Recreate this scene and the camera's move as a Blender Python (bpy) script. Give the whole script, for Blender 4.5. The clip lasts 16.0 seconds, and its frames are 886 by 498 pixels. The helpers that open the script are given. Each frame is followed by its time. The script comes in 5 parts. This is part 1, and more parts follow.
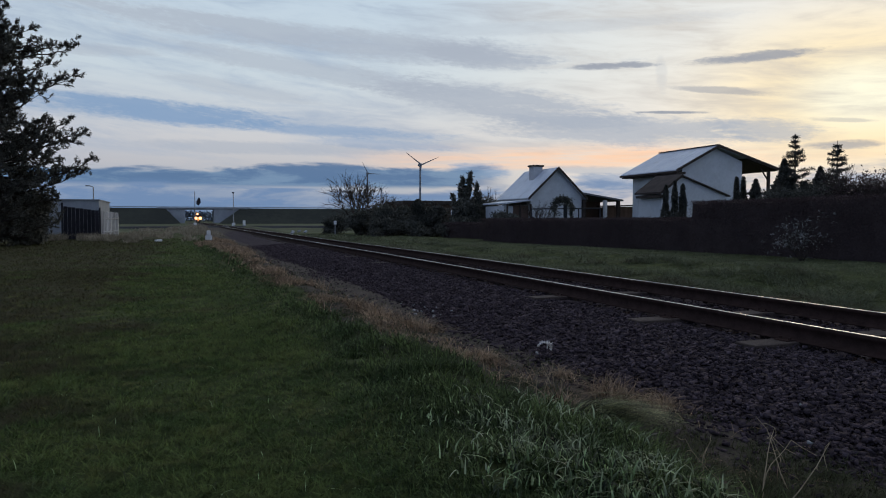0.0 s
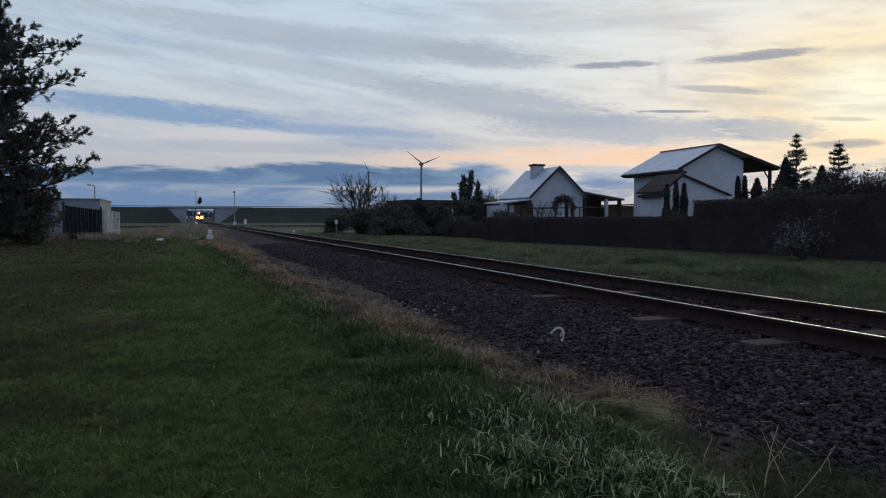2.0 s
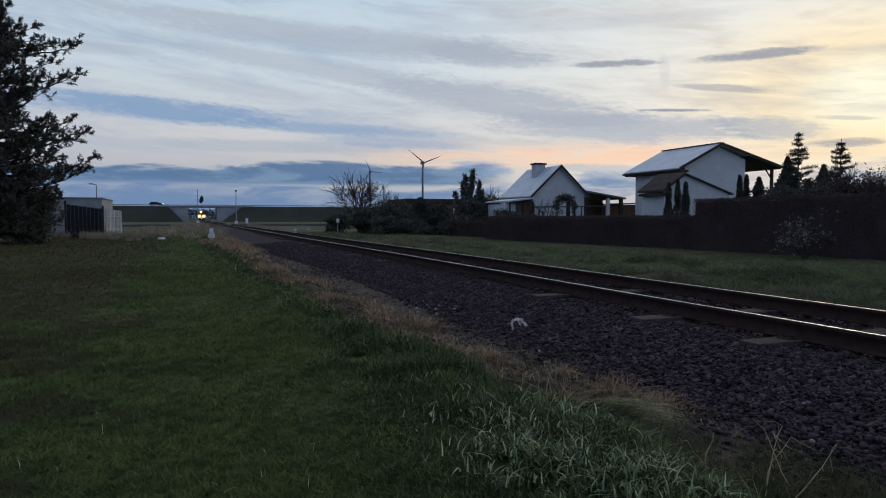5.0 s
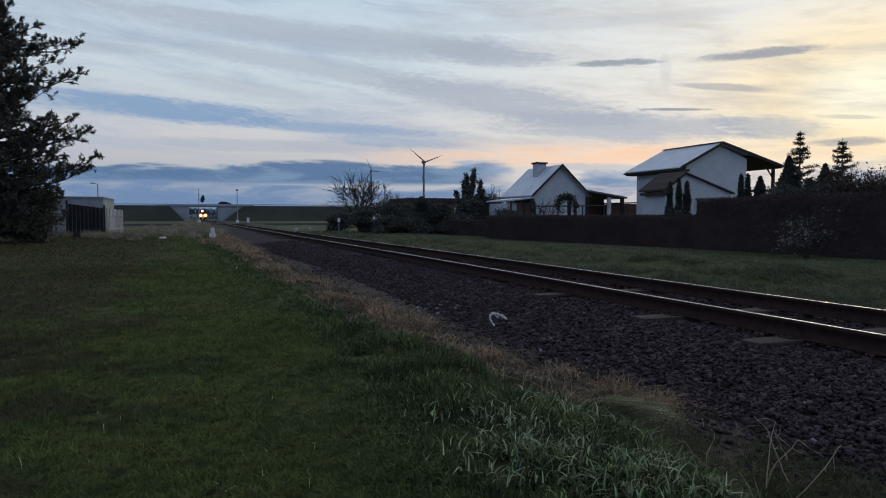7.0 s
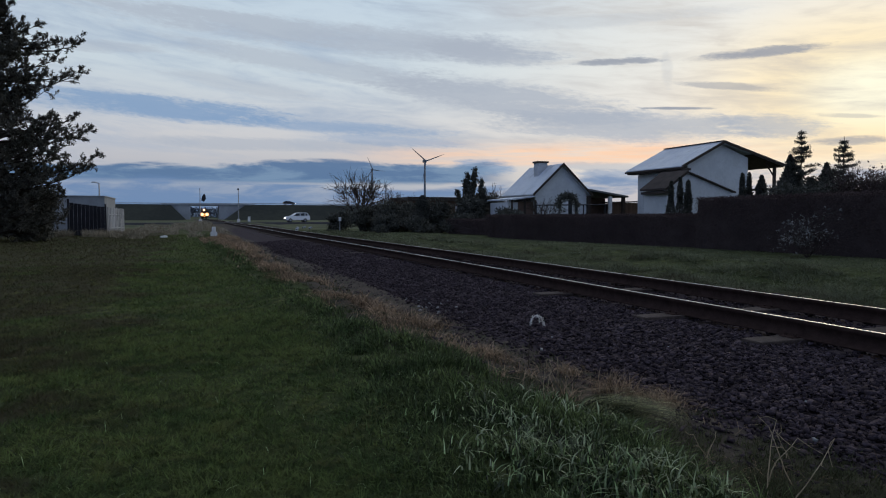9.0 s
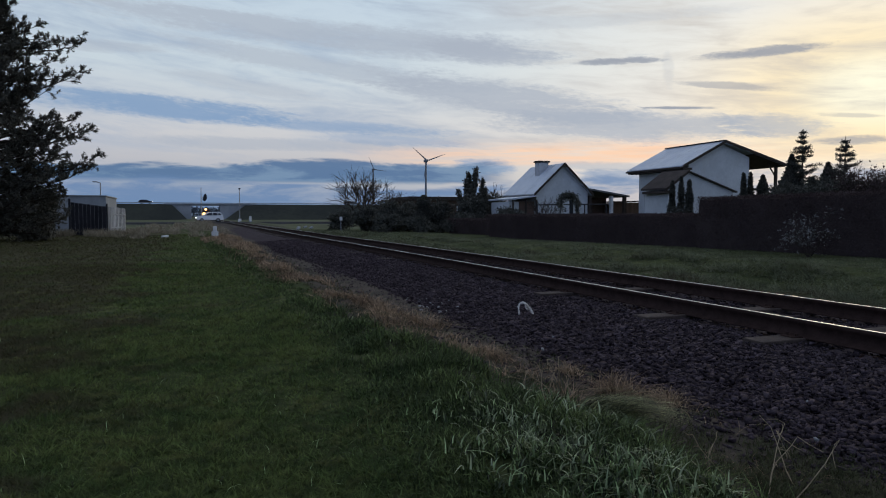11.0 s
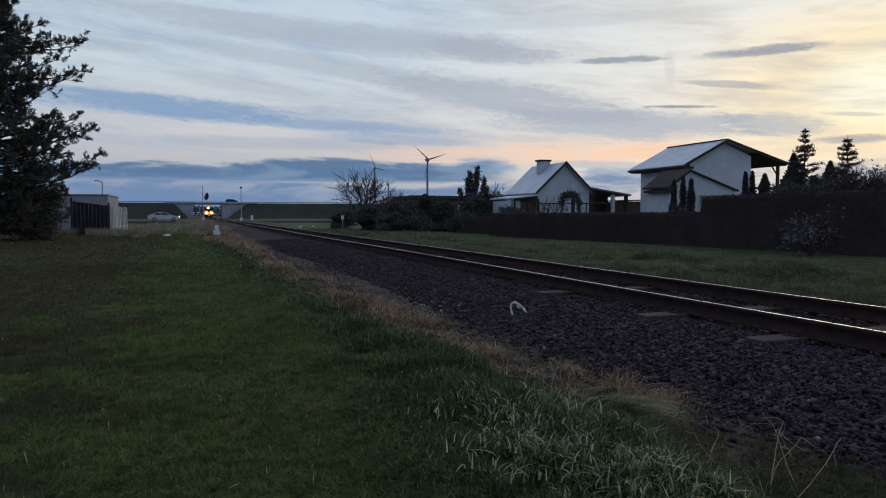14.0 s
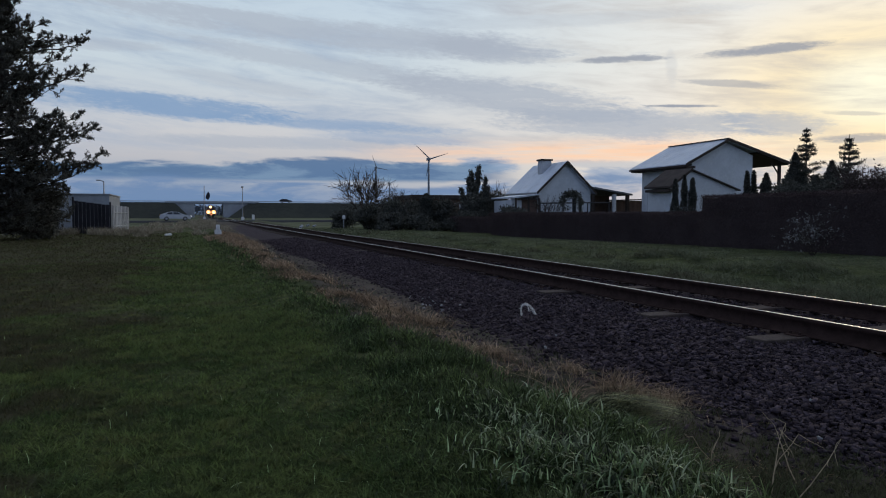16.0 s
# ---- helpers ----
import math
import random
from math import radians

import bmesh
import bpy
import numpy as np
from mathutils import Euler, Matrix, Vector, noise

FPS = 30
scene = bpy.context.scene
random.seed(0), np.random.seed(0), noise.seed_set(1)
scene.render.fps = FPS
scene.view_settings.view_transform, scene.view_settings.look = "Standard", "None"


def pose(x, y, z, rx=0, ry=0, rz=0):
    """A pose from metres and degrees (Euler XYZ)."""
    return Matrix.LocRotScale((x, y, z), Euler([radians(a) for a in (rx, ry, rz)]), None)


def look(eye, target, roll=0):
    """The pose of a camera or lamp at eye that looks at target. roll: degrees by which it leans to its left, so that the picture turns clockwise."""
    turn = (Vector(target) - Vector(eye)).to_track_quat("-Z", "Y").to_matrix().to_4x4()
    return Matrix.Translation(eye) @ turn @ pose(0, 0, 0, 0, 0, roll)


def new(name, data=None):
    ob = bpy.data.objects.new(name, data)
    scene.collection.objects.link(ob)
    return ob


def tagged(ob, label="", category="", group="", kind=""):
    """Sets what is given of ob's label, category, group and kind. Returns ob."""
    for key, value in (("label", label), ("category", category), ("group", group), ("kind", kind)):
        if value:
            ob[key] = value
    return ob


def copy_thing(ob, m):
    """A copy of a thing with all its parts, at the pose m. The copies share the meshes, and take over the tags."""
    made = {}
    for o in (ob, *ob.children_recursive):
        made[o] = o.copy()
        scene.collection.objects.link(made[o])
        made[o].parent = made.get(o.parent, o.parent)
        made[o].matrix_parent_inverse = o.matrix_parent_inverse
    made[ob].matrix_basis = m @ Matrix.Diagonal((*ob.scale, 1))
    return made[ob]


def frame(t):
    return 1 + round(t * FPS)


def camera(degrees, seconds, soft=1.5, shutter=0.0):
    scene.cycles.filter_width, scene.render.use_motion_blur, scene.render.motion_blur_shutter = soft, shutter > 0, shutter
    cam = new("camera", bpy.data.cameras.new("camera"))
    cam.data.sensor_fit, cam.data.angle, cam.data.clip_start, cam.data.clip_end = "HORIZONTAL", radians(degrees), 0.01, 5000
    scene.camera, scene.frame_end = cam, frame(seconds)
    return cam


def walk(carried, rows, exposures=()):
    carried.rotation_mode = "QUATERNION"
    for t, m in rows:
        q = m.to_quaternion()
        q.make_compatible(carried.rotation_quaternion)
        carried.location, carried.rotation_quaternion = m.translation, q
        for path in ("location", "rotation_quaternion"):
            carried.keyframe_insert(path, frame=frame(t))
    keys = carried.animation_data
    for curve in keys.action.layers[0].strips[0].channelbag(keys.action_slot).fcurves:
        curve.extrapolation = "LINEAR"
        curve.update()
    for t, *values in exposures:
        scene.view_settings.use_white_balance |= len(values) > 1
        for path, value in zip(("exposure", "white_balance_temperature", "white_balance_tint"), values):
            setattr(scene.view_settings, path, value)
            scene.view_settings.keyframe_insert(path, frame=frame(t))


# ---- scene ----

# ------------------------------------------------------------------ camera
cam = camera(66.0, 16.0, soft=1.1)


def heading(yaw, down):
    return pose(0, 0, 1.3, 90 - down, 0, -yaw)


walk(cam, [
    (0.0, heading(20.91, 2.43)), (1.0, heading(20.86, 2.47)), (2.0, heading(20.82, 2.50)),
    (3.0, heading(20.78, 2.53)), (4.0, heading(20.74, 2.56)), (6.5, heading(20.63, 2.64)),
    (8.0, heading(20.56, 2.69)), (9.0, heading(20.52, 2.74)), (11.5, heading(20.41, 2.78)),
    (13.0, heading(20.35, 2.83)), (14.5, heading(20.28, 2.87)), (15.2, heading(20.25, 2.88)),
    (16.0, heading(20.20, 2.91)),
])

# ------------------------------------------------------------------ world and sun
SUN_AZ, SUN_EL = 52.5, 9.0      # degrees from the track's direction, clockwise; height over the horizon


def srgb(r, g, b):
    def lin(c):
        c /= 255
        return c / 12.92 if c < 0.04045 else ((c + 0.055) / 1.055) ** 2.4
    return (lin(r), lin(g), lin(b), 1)


class Nodes:
    """A short way to write node trees."""

    def __init__(self, tree, afresh=True):
        self.tree = tree
        if afresh:
            tree.nodes.clear()

    def add(self, kind, **sets):
        n = self.tree.nodes.new(kind)
        for k, v in sets.items():
            if k == "operation":
                n.operation = v
            elif k == "data_type":
                n.data_type = v
            elif k == "blend_type":
                n.blend_type = v
            elif k == "feature":
                n.feature = v
        return n

    def link(self, a, b):
        self.tree.links.new(a, b)

    def put(self, socket, v):
        if isinstance(v, bpy.types.NodeSocket):
            self.link(v, socket)
        elif v is not None:
            socket.default_value = v

    def math(self, op, a, b=None, c=None, clamp=False):
        n = self.add("ShaderNodeMath", operation=op)
        n.use_clamp = clamp
        for s, v in zip(n.inputs, (a, b, c)):
            self.put(s, v)
        return n.outputs[0]

    def mix(self, fac, a, b, blend="MIX"):
        n = self.add("ShaderNodeMix", data_type="RGBA", blend_type=blend)
        self.put(n.inputs["Factor"], fac)
        self.put(n.inputs[6], a)
        self.put(n.inputs[7], b)
        return n.outputs[2]

    def step(self, x, lo, hi, a=0.0, b=1.0):
        n = self.add("ShaderNodeMapRange")
        n.interpolation_type = "SMOOTHSTEP"
        for s, v in zip(n.inputs, (x, lo, hi, a, b)):
            self.put(s, v)
        return n.outputs[0]

    def ramp(self, x, stops):
        n = self.add("ShaderNodeValToRGB")
        e = n.color_ramp.elements
        for i, (p, c) in enumerate(stops):
            s = e[i] if i < 2 else e.new(p)
            s.position, s.color = p, c if len(c) == 4 else (*c, 1)
        self.put(n.inputs[0], x)
        return n.outputs[0]

    def noise(self, vec, scale, detail=4.0, rough=0.55, distort=0.0):
        n = self.add("ShaderNodeTexNoise")
        if vec is not None:
            self.link(vec, n.inputs["Vector"])
        n.inputs["Scale"].default_value = scale
        n.inputs["Detail"].default_value = detail
        n.inputs["Roughness"].default_value = rough
        n.inputs["Distortion"].default_value = distort
        return n.outputs[0]

    def vec(self, x, y, z=0.0):
        n = self.add("ShaderNodeCombineXYZ")
        for s, v in zip(n.inputs, (x, y, z)):
            self.put(s, v)
        return n.outputs[0]


def build_world():
    w = bpy.data.worlds.new("dusk_sky")
    scene.world = w
    w.use_nodes = True
    N = Nodes(w.node_tree)
    co = N.add("ShaderNodeTexCoord").outputs["Generated"]
    sep = N.add("ShaderNodeSeparateXYZ")
    N.link(co, sep.inputs[0])
    x, y, z = sep.outputs
    a = radians(SUN_AZ)
    side = N.math("SUBTRACT", N.math("MULTIPLY", x, math.cos(a)), N.math("MULTIPLY", y, math.sin(a)))
    ahead = N.math("ADD", N.math("MULTIPLY", x, math.sin(a)), N.math("MULTIPLY", y, math.cos(a)))
    az = N.math("MULTIPLY", N.math("ARCTAN2", side, ahead), 57.296)      # degrees from the glow
    el = N.math("MULTIPLY", N.math("ARCSINE", z), 57.296)
    aaz = N.math("ABSOLUTE", az)
    # clear sky, low sun
    sky = N.add("ShaderNodeTexSky")
    sky.sky_type = "NISHITA"
    sky.sun_disc = False
    sky.sun_elevation, sky.sun_rotation = radians(SUN_EL), radians(SUN_AZ)
    # high thin cloud veil: colour by height
    veil = N.ramp(N.math("MULTIPLY", el, 1 / 90, clamp=True), [
        (0.0, srgb(132, 156, 188)), (0.03, srgb(158, 168, 188)), (0.05, srgb(184, 184, 194)), (0.075, srgb(200, 200, 206)),
        (0.13, srgb(200, 212, 221)), (0.22, srgb(192, 210, 226)), (0.45, srgb(188, 194, 204)), (1.0, srgb(176, 180, 188))])
    base = N.mix(0.88, N.mix(1.0, sky.outputs[0], (0.12, 0.12, 0.12, 1), "MULTIPLY"), veil)
    # warm glow round the hidden sun
    de = N.math("MULTIPLY", N.math("SUBTRACT", el, SUN_EL), 1.9)
    dist = N.math("SQRT", N.math("ADD", N.math("MULTIPLY", az, az), N.math("MULTIPLY", de, de)))
    base = N.mix(N.step(dist, 40, 10, 0, 0.55), base, srgb(240, 234, 222))
    # orange along the lower sky
    low = N.math("MULTIPLY", N.math("MULTIPLY", N.step(aaz, 44, 26), N.step(aaz, 6, 16, 0.5, 1.0)), N.math("MULTIPLY", N.step(el, 4.0, 4.6), N.step(el, 6.6, 5.3)))
    nl = N.noise(N.vec(N.math("MULTIPLY", az, 0.06), N.math("MULTIPLY", el, 1.1), 3.3), 1.5, 6, 0.6)
    base = N.mix(N.math("MULTIPLY", low, N.step(nl, 0.32, 0.6, 0.25, 0.95)), base, srgb(250, 206, 172))
    base = N.mix(N.step(dist, 16, 4, 0, 0.78), base, srgb(255, 232, 182))
    base = N.mix(N.step(dist, 7, 1.5), base, srgb(255, 250, 224))
    # fine streaks, falling slightly towards the glow
    tilt = N.math("ADD", el, N.math("MULTIPLY", az, 0.085))
    p1 = N.vec(N.math("MULTIPLY", az, 0.034), N.math("MULTIPLY", tilt, 0.24), 1.7)
    p2 = N.vec(N.math("MULTIPLY", az, 0.11), N.math("MULTIPLY", tilt, 0.62), 4.2)
    n1 = N.noise(p1, 1.6, 6, 0.6, 0.35)
    n2 = N.noise(p2, 1.4, 8, 0.62, 0.6)
    m = N.math("ADD", N.math("MULTIPLY", n1, 0.55), N.math("MULTIPLY", n2, 0.45))
    streak = N.step(m, 0.42, 0.68)
    blue, grey, dusk = srgb(128, 156, 190), srgb(165, 174, 188), srgb(138, 146, 162)
    shade = N.mix(N.step(aaz, 44, 10), srgb(150, 168, 192), srgb(196, 190, 184))
    base = N.mix(N.math("MULTIPLY", streak, N.step(el, 3, 7, 0.2, 0.72)), base, shade)
    # cloud bands with a shape of their own
    nw = N.math("ADD", N.math("MULTIPLY", n2, 0.6), N.math("MULTIPLY", N.noise(N.vec(N.math("MULTIPLY", az, 0.5), N.math("MULTIPLY", tilt, 2.0), 9.0), 2.1, 10, 0.75), 0.4))
    nw = N.math("MULTIPLY", N.math("SUBTRACT", nw, 0.5), 5.0)
    for wa, we, la, le, sl, k, tone in CLOUDS:
        da = N.math("SUBTRACT", az, wa)
        u = N.math("DIVIDE", da, la)
        v = N.math("DIVIDE", N.math("SUBTRACT", N.math("SUBTRACT", el, we), N.math("MULTIPLY", da, sl)), le)
        d = N.math("ADD", N.math("ADD", N.math("MULTIPLY", u, u), N.math("MULTIPLY", v, v)), N.math("MULTIPLY", nw, 0.85))
        base = N.mix(N.step(d, 1.2, 0.15, 0, k), base, (grey, blue, dusk)[tone])
    # blue-grey bank over the horizon
    nb = N.noise(N.vec(N.math("MULTIPLY", az, 0.10), N.math("MULTIPLY", el, 0.55), 0.3), 1.7, 8, 0.62, 0.3)
    wob = N.math("MULTIPLY", N.math("SUBTRACT", nb, 0.5), 2.2)
    away = N.step(az, -25.5, -30)
    topline = N.math("ADD", 4.0, N.math("MULTIPLY", N.step(az, -58, -40), 0.5))
    e2 = N.math("ADD", el, wob)
    bank = N.math("MULTIPLY", N.math("MULTIPLY", N.step(N.math("ADD", el, N.math("MULTIPLY", wob, 0.35)), 2.55, 2.95), N.step(N.math("SUBTRACT", e2, topline), 0.15, -0.35)), away)
    inner = N.mix(N.step(nb, 0.42, 0.62), srgb(78, 111, 150), srgb(108, 137, 168))
    base = N.mix(N.math("MULTIPLY", bank, 0.92), base, inner)
    bank2 = N.math("MULTIPLY", N.step(N.math("ADD", el, N.math("MULTIPLY", wob, 0.9)), N.math("ADD", N.step(az, -14, -34, 4.3, 2.5), N.step(az, -36, -50, 0.0, 0.7)), N.math("ADD", N.step(az, -14, -34, 3.0, 1.7), N.step(az, -36, -50, 0.0, 0.7))), N.step(az, -8, -34, 0.8, 1.0))
    base = N.mix(N.math("MULTIPLY", bank2, N.step(nb, 0.62, 0.40, 0.45, 0.92)), base, srgb(104, 132, 170))
    # the sky opposite the glow is dimmer
    dim = N.step(aaz, 66, 130, 1.0, 0.62)
    dim = N.math("MAXIMUM", dim, N.step(el, 25, 75, 0.0, 0.8))
    base = N.mix(1.0, base, N.vec(N.math("POWER", dim, 1.3), dim, N.math("POWER", dim, 0.3)), "MULTIPLY")
    # below the horizon: dull earth
    base = N.mix(N.step(el, -0.3, -1.5), base, srgb(60, 62, 60))
    bg = N.add("ShaderNodeBackground")
    N.link(base, bg.inputs[0])
    bg.inputs[1].default_value = 1.0
    out = N.add("ShaderNodeOutputWorld")
    N.link(bg.outputs[0], out.inputs[0])


# azimuth from the glow, height, half length, half thickness, slope, strength, tone
CLOUDS = [
    (-40.5, 14.36, 22.2, 1.19, -0.06, 0.69, 0), (-58.3, 12.44, 4.5, 0.5, 0.019, 0.5, 0), (-42.4, 12.04, 15.1, 0.88, -0.118, 0.56, 0),
    (-54.1, 8.27, 12.0, 0.98, -0.038, 0.9, 1), (-40.6, 7.28, 11.4, 0.56, -0.05, 0.62, 1), (-45.1, 5.77, 13.2, 0.56, 0.002, 0.56, 0),
    (-48.6, 10.37, 6.5, 0.67, -0.118, 0.39, 0), (-26.5, 9.51, 11.5, 1.67, -0.16, 0.78, 0), (-28.0, 13.22, 6.4, 1.01, -0.128, 0.73, 0),
    (-17.9, 7.32, 11.5, 1.38, -0.061, 0.73, 0), (-6.3, 6.8, 4.2, 1.02, -0.089, 0.67, 0), (-1.5, 5.39, 2.8, 0.36, -0.021, 0.65, 2),
    (-35.9, 6.24, 7.0, 0.5, -0.042, 0.45, 1), (-18.1, 12.24, 3.8, 0.3, -0.022, 0.8, 2), (-7.3, 12.16, 4.8, 0.4, 0.01, 0.8, 2),
    (-13.3, 8.45, 3.0, 0.13, -0.049, 0.85, 2), (-9.4, 9.88, 4.4, 0.29, -0.132, 0.55, 2), (-14.0, 11.36, 0.5, 1.44, -0.657, 0.2, 0),
    (-28.4, 4.05, 2.6, 0.79, -0.054, 0.73, 1), (-17.8, 3.12, 3.4, 0.7, -0.065, 0.56, 1), (-19.2, 4.05, 5.0, 0.42, -0.036, 0.5, 0),
    (-1.5, 7.19, 2.4, 0.2, -0.095, 0.4, 2), (-22.0, 15.41, 14.5, 0.59, 0.003, 0.25, 0)]
build_world()
sun = bpy.data.lights.new("sun", "SUN")
sun.energy, sun.angle, sun.color = 0.25, radians(14), (1.0, 0.78, 0.55)
sun_ob = new("sun", sun)
sa, se = radians(SUN_AZ), radians(SUN_EL)
sun_ob.matrix_world = look((60, 40, 40), (60 - math.sin(sa) * math.cos(se), 40 - math.cos(sa) * math.cos(se), 40 - math.sin(se)))
scene.view_settings.exposure = 0.08

# ------------------------------------------------------------------ materials


def material(name, c1, c2, rough=0.8, scale=3.0, metal=0.0, bump=0.0, bscale=40.0, spots=None, island=0.0, obj=0.0, spec=0.3, emit=None, skew=1.0, thin=0.0):
    """Two colours mixed by coarse and fine noise, with relief; island and obj: how much loose pieces or objects differ."""
    m = bpy.data.materials.new(name)
    m.use_nodes = True
    N = Nodes(m.node_tree)
    b = N.add("ShaderNodeBsdfPrincipled")
    out = N.add("ShaderNodeOutputMaterial")
    N.link(b.outputs[0], out.inputs[0])
    co = N.add("ShaderNodeTexCoord").outputs["Object"]
    if island or obj or emit is None:
        geo = N.add("ShaderNodeNewGeometry")
        co = geo.outputs["Position"] if name.startswith("ground") else co
    coarse = N.noise(co, scale, 5, 0.6)
    fine = N.noise(co, scale * 9, 4, 0.6)
    f = N.math("ADD", N.math("MULTIPLY", coarse, 0.65), N.math("MULTIPLY", fine, 0.35))
    f = N.step(f, 0.36, 0.64)
    col = N.mix(f, (*c1, 1), (*c2, 1))
    if spots:
        sc, colour, amount = spots
        col = N.mix(N.math("MULTIPLY", N.step(N.noise(co, sc, 6, 0.65), 0.52, 0.66), amount), col, (*colour, 1))
    for k, source in ((island, "ShaderNodeNewGeometry"), (obj, "ShaderNodeObjectInfo")):
        if k:
            r = N.add(source).outputs["Random Per Island" if source.endswith("Geometry") else "Random"]
            g = N.math("ADD", N.math("MULTIPLY", N.math("POWER", r, skew), (skew + 1) * k), 1 - k)
            col = N.mix(1.0, col, N.vec(g, g, g), "MULTIPLY")
    N.link(col, b.inputs["Base Color"])
    b.inputs["Roughness"].default_value = rough
    b.inputs["Metallic"].default_value = metal
    b.inputs["Specular IOR Level"].default_value = spec
    if bump:
        bn = N.add("ShaderNodeBump")
        bn.inputs["Strength"].default_value = bump
        bn.inputs["Distance"].default_value = 0.02
        N.link(N.noise(co, bscale, 5, 0.6), bn.inputs["Height"])
        N.link(bn.outputs[0], b.inputs["Normal"])
    if thin:
        tr = N.add("ShaderNodeBsdfTranslucent")
        N.link(col, tr.inputs["Color"])
        mx = N.add("ShaderNodeMixShader")
        mx.inputs[0].default_value = thin
        N.link(b.outputs[0], mx.inputs[1])
        N.link(tr.outputs[0], mx.inputs[2])
        N.link(mx.outputs[0], out.inputs[0])
    if emit:
        b.inputs["Emission Color"].default_value = (*emit[:3], 1)
        b.inputs["Emission Strength"].default_value = emit[3]
    return m


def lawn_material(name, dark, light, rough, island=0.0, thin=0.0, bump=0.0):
    """Green lawn with mossy yellowish flecks and brown stretches, lens falloff painted in to the left, the same in soil
    and blades.
    """
    m = material(name, dark, light, rough, 0.9, bump=bump, bscale=34, island=island, spec=0.08, thin=thin)
    t = m.node_tree
    N = Nodes(t, False)
    b = next(n for n in t.nodes if n.type == "BSDF_PRINCIPLED")
    col = b.inputs["Base Color"].links[0].from_socket
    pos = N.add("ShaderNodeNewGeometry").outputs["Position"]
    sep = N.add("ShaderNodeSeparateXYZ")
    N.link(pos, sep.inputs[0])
    # browner to the left: partly brown grass, partly lens falloff put into the colour
    brown_falloff = N.math("ADD", N.noise(pos, 0.75, 5, 0.6), N.step(sep.outputs[0], 0.9, -2.6, -0.16, 0.12))
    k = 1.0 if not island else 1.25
    col = N.mix(N.step(brown_falloff, 0.41, 0.60, 0.0, 0.88), col, (0.062 * k, 0.051 * k, 0.030 * k, 1))
    col = N.mix(N.step(N.noise(pos, 3.2, 8, 0.75), 0.51, 0.66, 0.0, 0.85), col, (0.140 * k, 0.146 * k, 0.052 * k, 1))
    col = N.mix(N.step(N.noise(pos, 6.5, 5, 0.65), 0.49, 0.64, 0.0, 0.7), col, (0.030 * k, 0.040 * k, 0.016 * k, 1))
    N.link(col, b.inputs["Base Color"])
    for n in t.nodes:
        if n.type == "BSDF_TRANSLUCENT":
            N.link(col, n.inputs["Color"])
    return m


M = {}
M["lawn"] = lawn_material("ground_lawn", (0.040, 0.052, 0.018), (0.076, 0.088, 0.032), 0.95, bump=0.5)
M["field"] = material("ground_field", (0.066, 0.076, 0.042), (0.112, 0.120, 0.066), 0.95, 0.08, bump=0.3, bscale=2.0, spec=0.05)
M["soil"] = material("ground_soil", (0.048, 0.040, 0.033), (0.088, 0.071, 0.058), 0.95, 2.2, bump=0.9, bscale=22, spots=(3.0, (0.055, 0.060, 0.030), 0.6), spec=0.1)
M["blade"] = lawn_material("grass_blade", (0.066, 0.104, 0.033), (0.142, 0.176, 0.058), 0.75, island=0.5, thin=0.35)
M["verge"] = material("verge_blade", (0.100, 0.112, 0.069), (0.186, 0.198, 0.120), 0.8, 0.9, island=0.35, spec=0.08, spots=(0.6, (0.095, 0.080, 0.054), 0.7), thin=0.35)
M["tall"] = material("tall_grass_blade", (0.042, 0.066, 0.024), (0.104, 0.138, 0.050), 0.65, 2.4, island=0.6, spec=0.12, skew=2.0, thin=0.35)
M["wet"] = material("broad_grass_blade", (0.062, 0.100, 0.038), (0.215, 0.265, 0.135), 0.45, 1.4, island=0.85, spec=0.22, skew=3.0, thin=0.30)
M["dry"] = material("dry_grass_blade", (0.15, 0.104, 0.068), (0.40, 0.292, 0.195), 0.85, 1.6, island=0.75, spec=0.1, thin=0.3)
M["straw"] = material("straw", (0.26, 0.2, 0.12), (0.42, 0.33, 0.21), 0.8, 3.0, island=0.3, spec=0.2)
M["dead_stem"] = material("brown_stem", (0.05, 0.04, 0.03), (0.08, 0.062, 0.045), 0.9, 6.0)
M["plume"] = material("pale_plume", (0.62, 0.58, 0.52), (0.8, 0.77, 0.72), 0.85, 20.0, spec=0.2)
M["ballast"] = material("ground_ballast", (0.043, 0.034, 0.038), (0.070, 0.056, 0.060), 0.98, 6.0, bump=0.8, bscale=26, spec=0.04)
M["stone"] = material("ballast_stone", (0.031, 0.023, 0.027), (0.080, 0.062, 0.068), 0.92, 9.0, island=0.5, obj=0.35, bump=0.3, bscale=60, spec=0.06)
M["rust"] = material("rusty_rail_side", (0.030, 0.019, 0.016), (0.054, 0.034, 0.028), 0.95, 8.0, bump=0.3, bscale=80, spec=0.04)
M["shine"] = material("polished_rail_head", (0.55, 0.53, 0.52), (0.7, 0.68, 0.66), 0.3, 5.0, metal=1.0)
M["sleeper"] = material("weathered_sleeper", (0.040, 0.029, 0.024), (0.082, 0.061, 0.050), 0.9, 7.0, obj=0.3, bump=0.6, bscale=30)
M["render"] = material("white_render_wall", (0.50, 0.52, 0.53), (0.60, 0.62, 0.63), 0.9, 0.7, bump=0.15, bscale=60, spots=(0.5, (0.52, 0.52, 0.5), 0.35))
M["grey_wall"] = material("grey_concrete_wall", (0.26, 0.28, 0.30), (0.34, 0.36, 0.38), 0.9, 0.5, bump=0.2, bscale=30)
M["sheet"] = material("light_roof_sheet", (0.50, 0.55, 0.62), (0.62, 0.66, 0.71), 0.42, 0.8, metal=0.1, spots=(1.2, (0.34, 0.36, 0.39), 0.4))
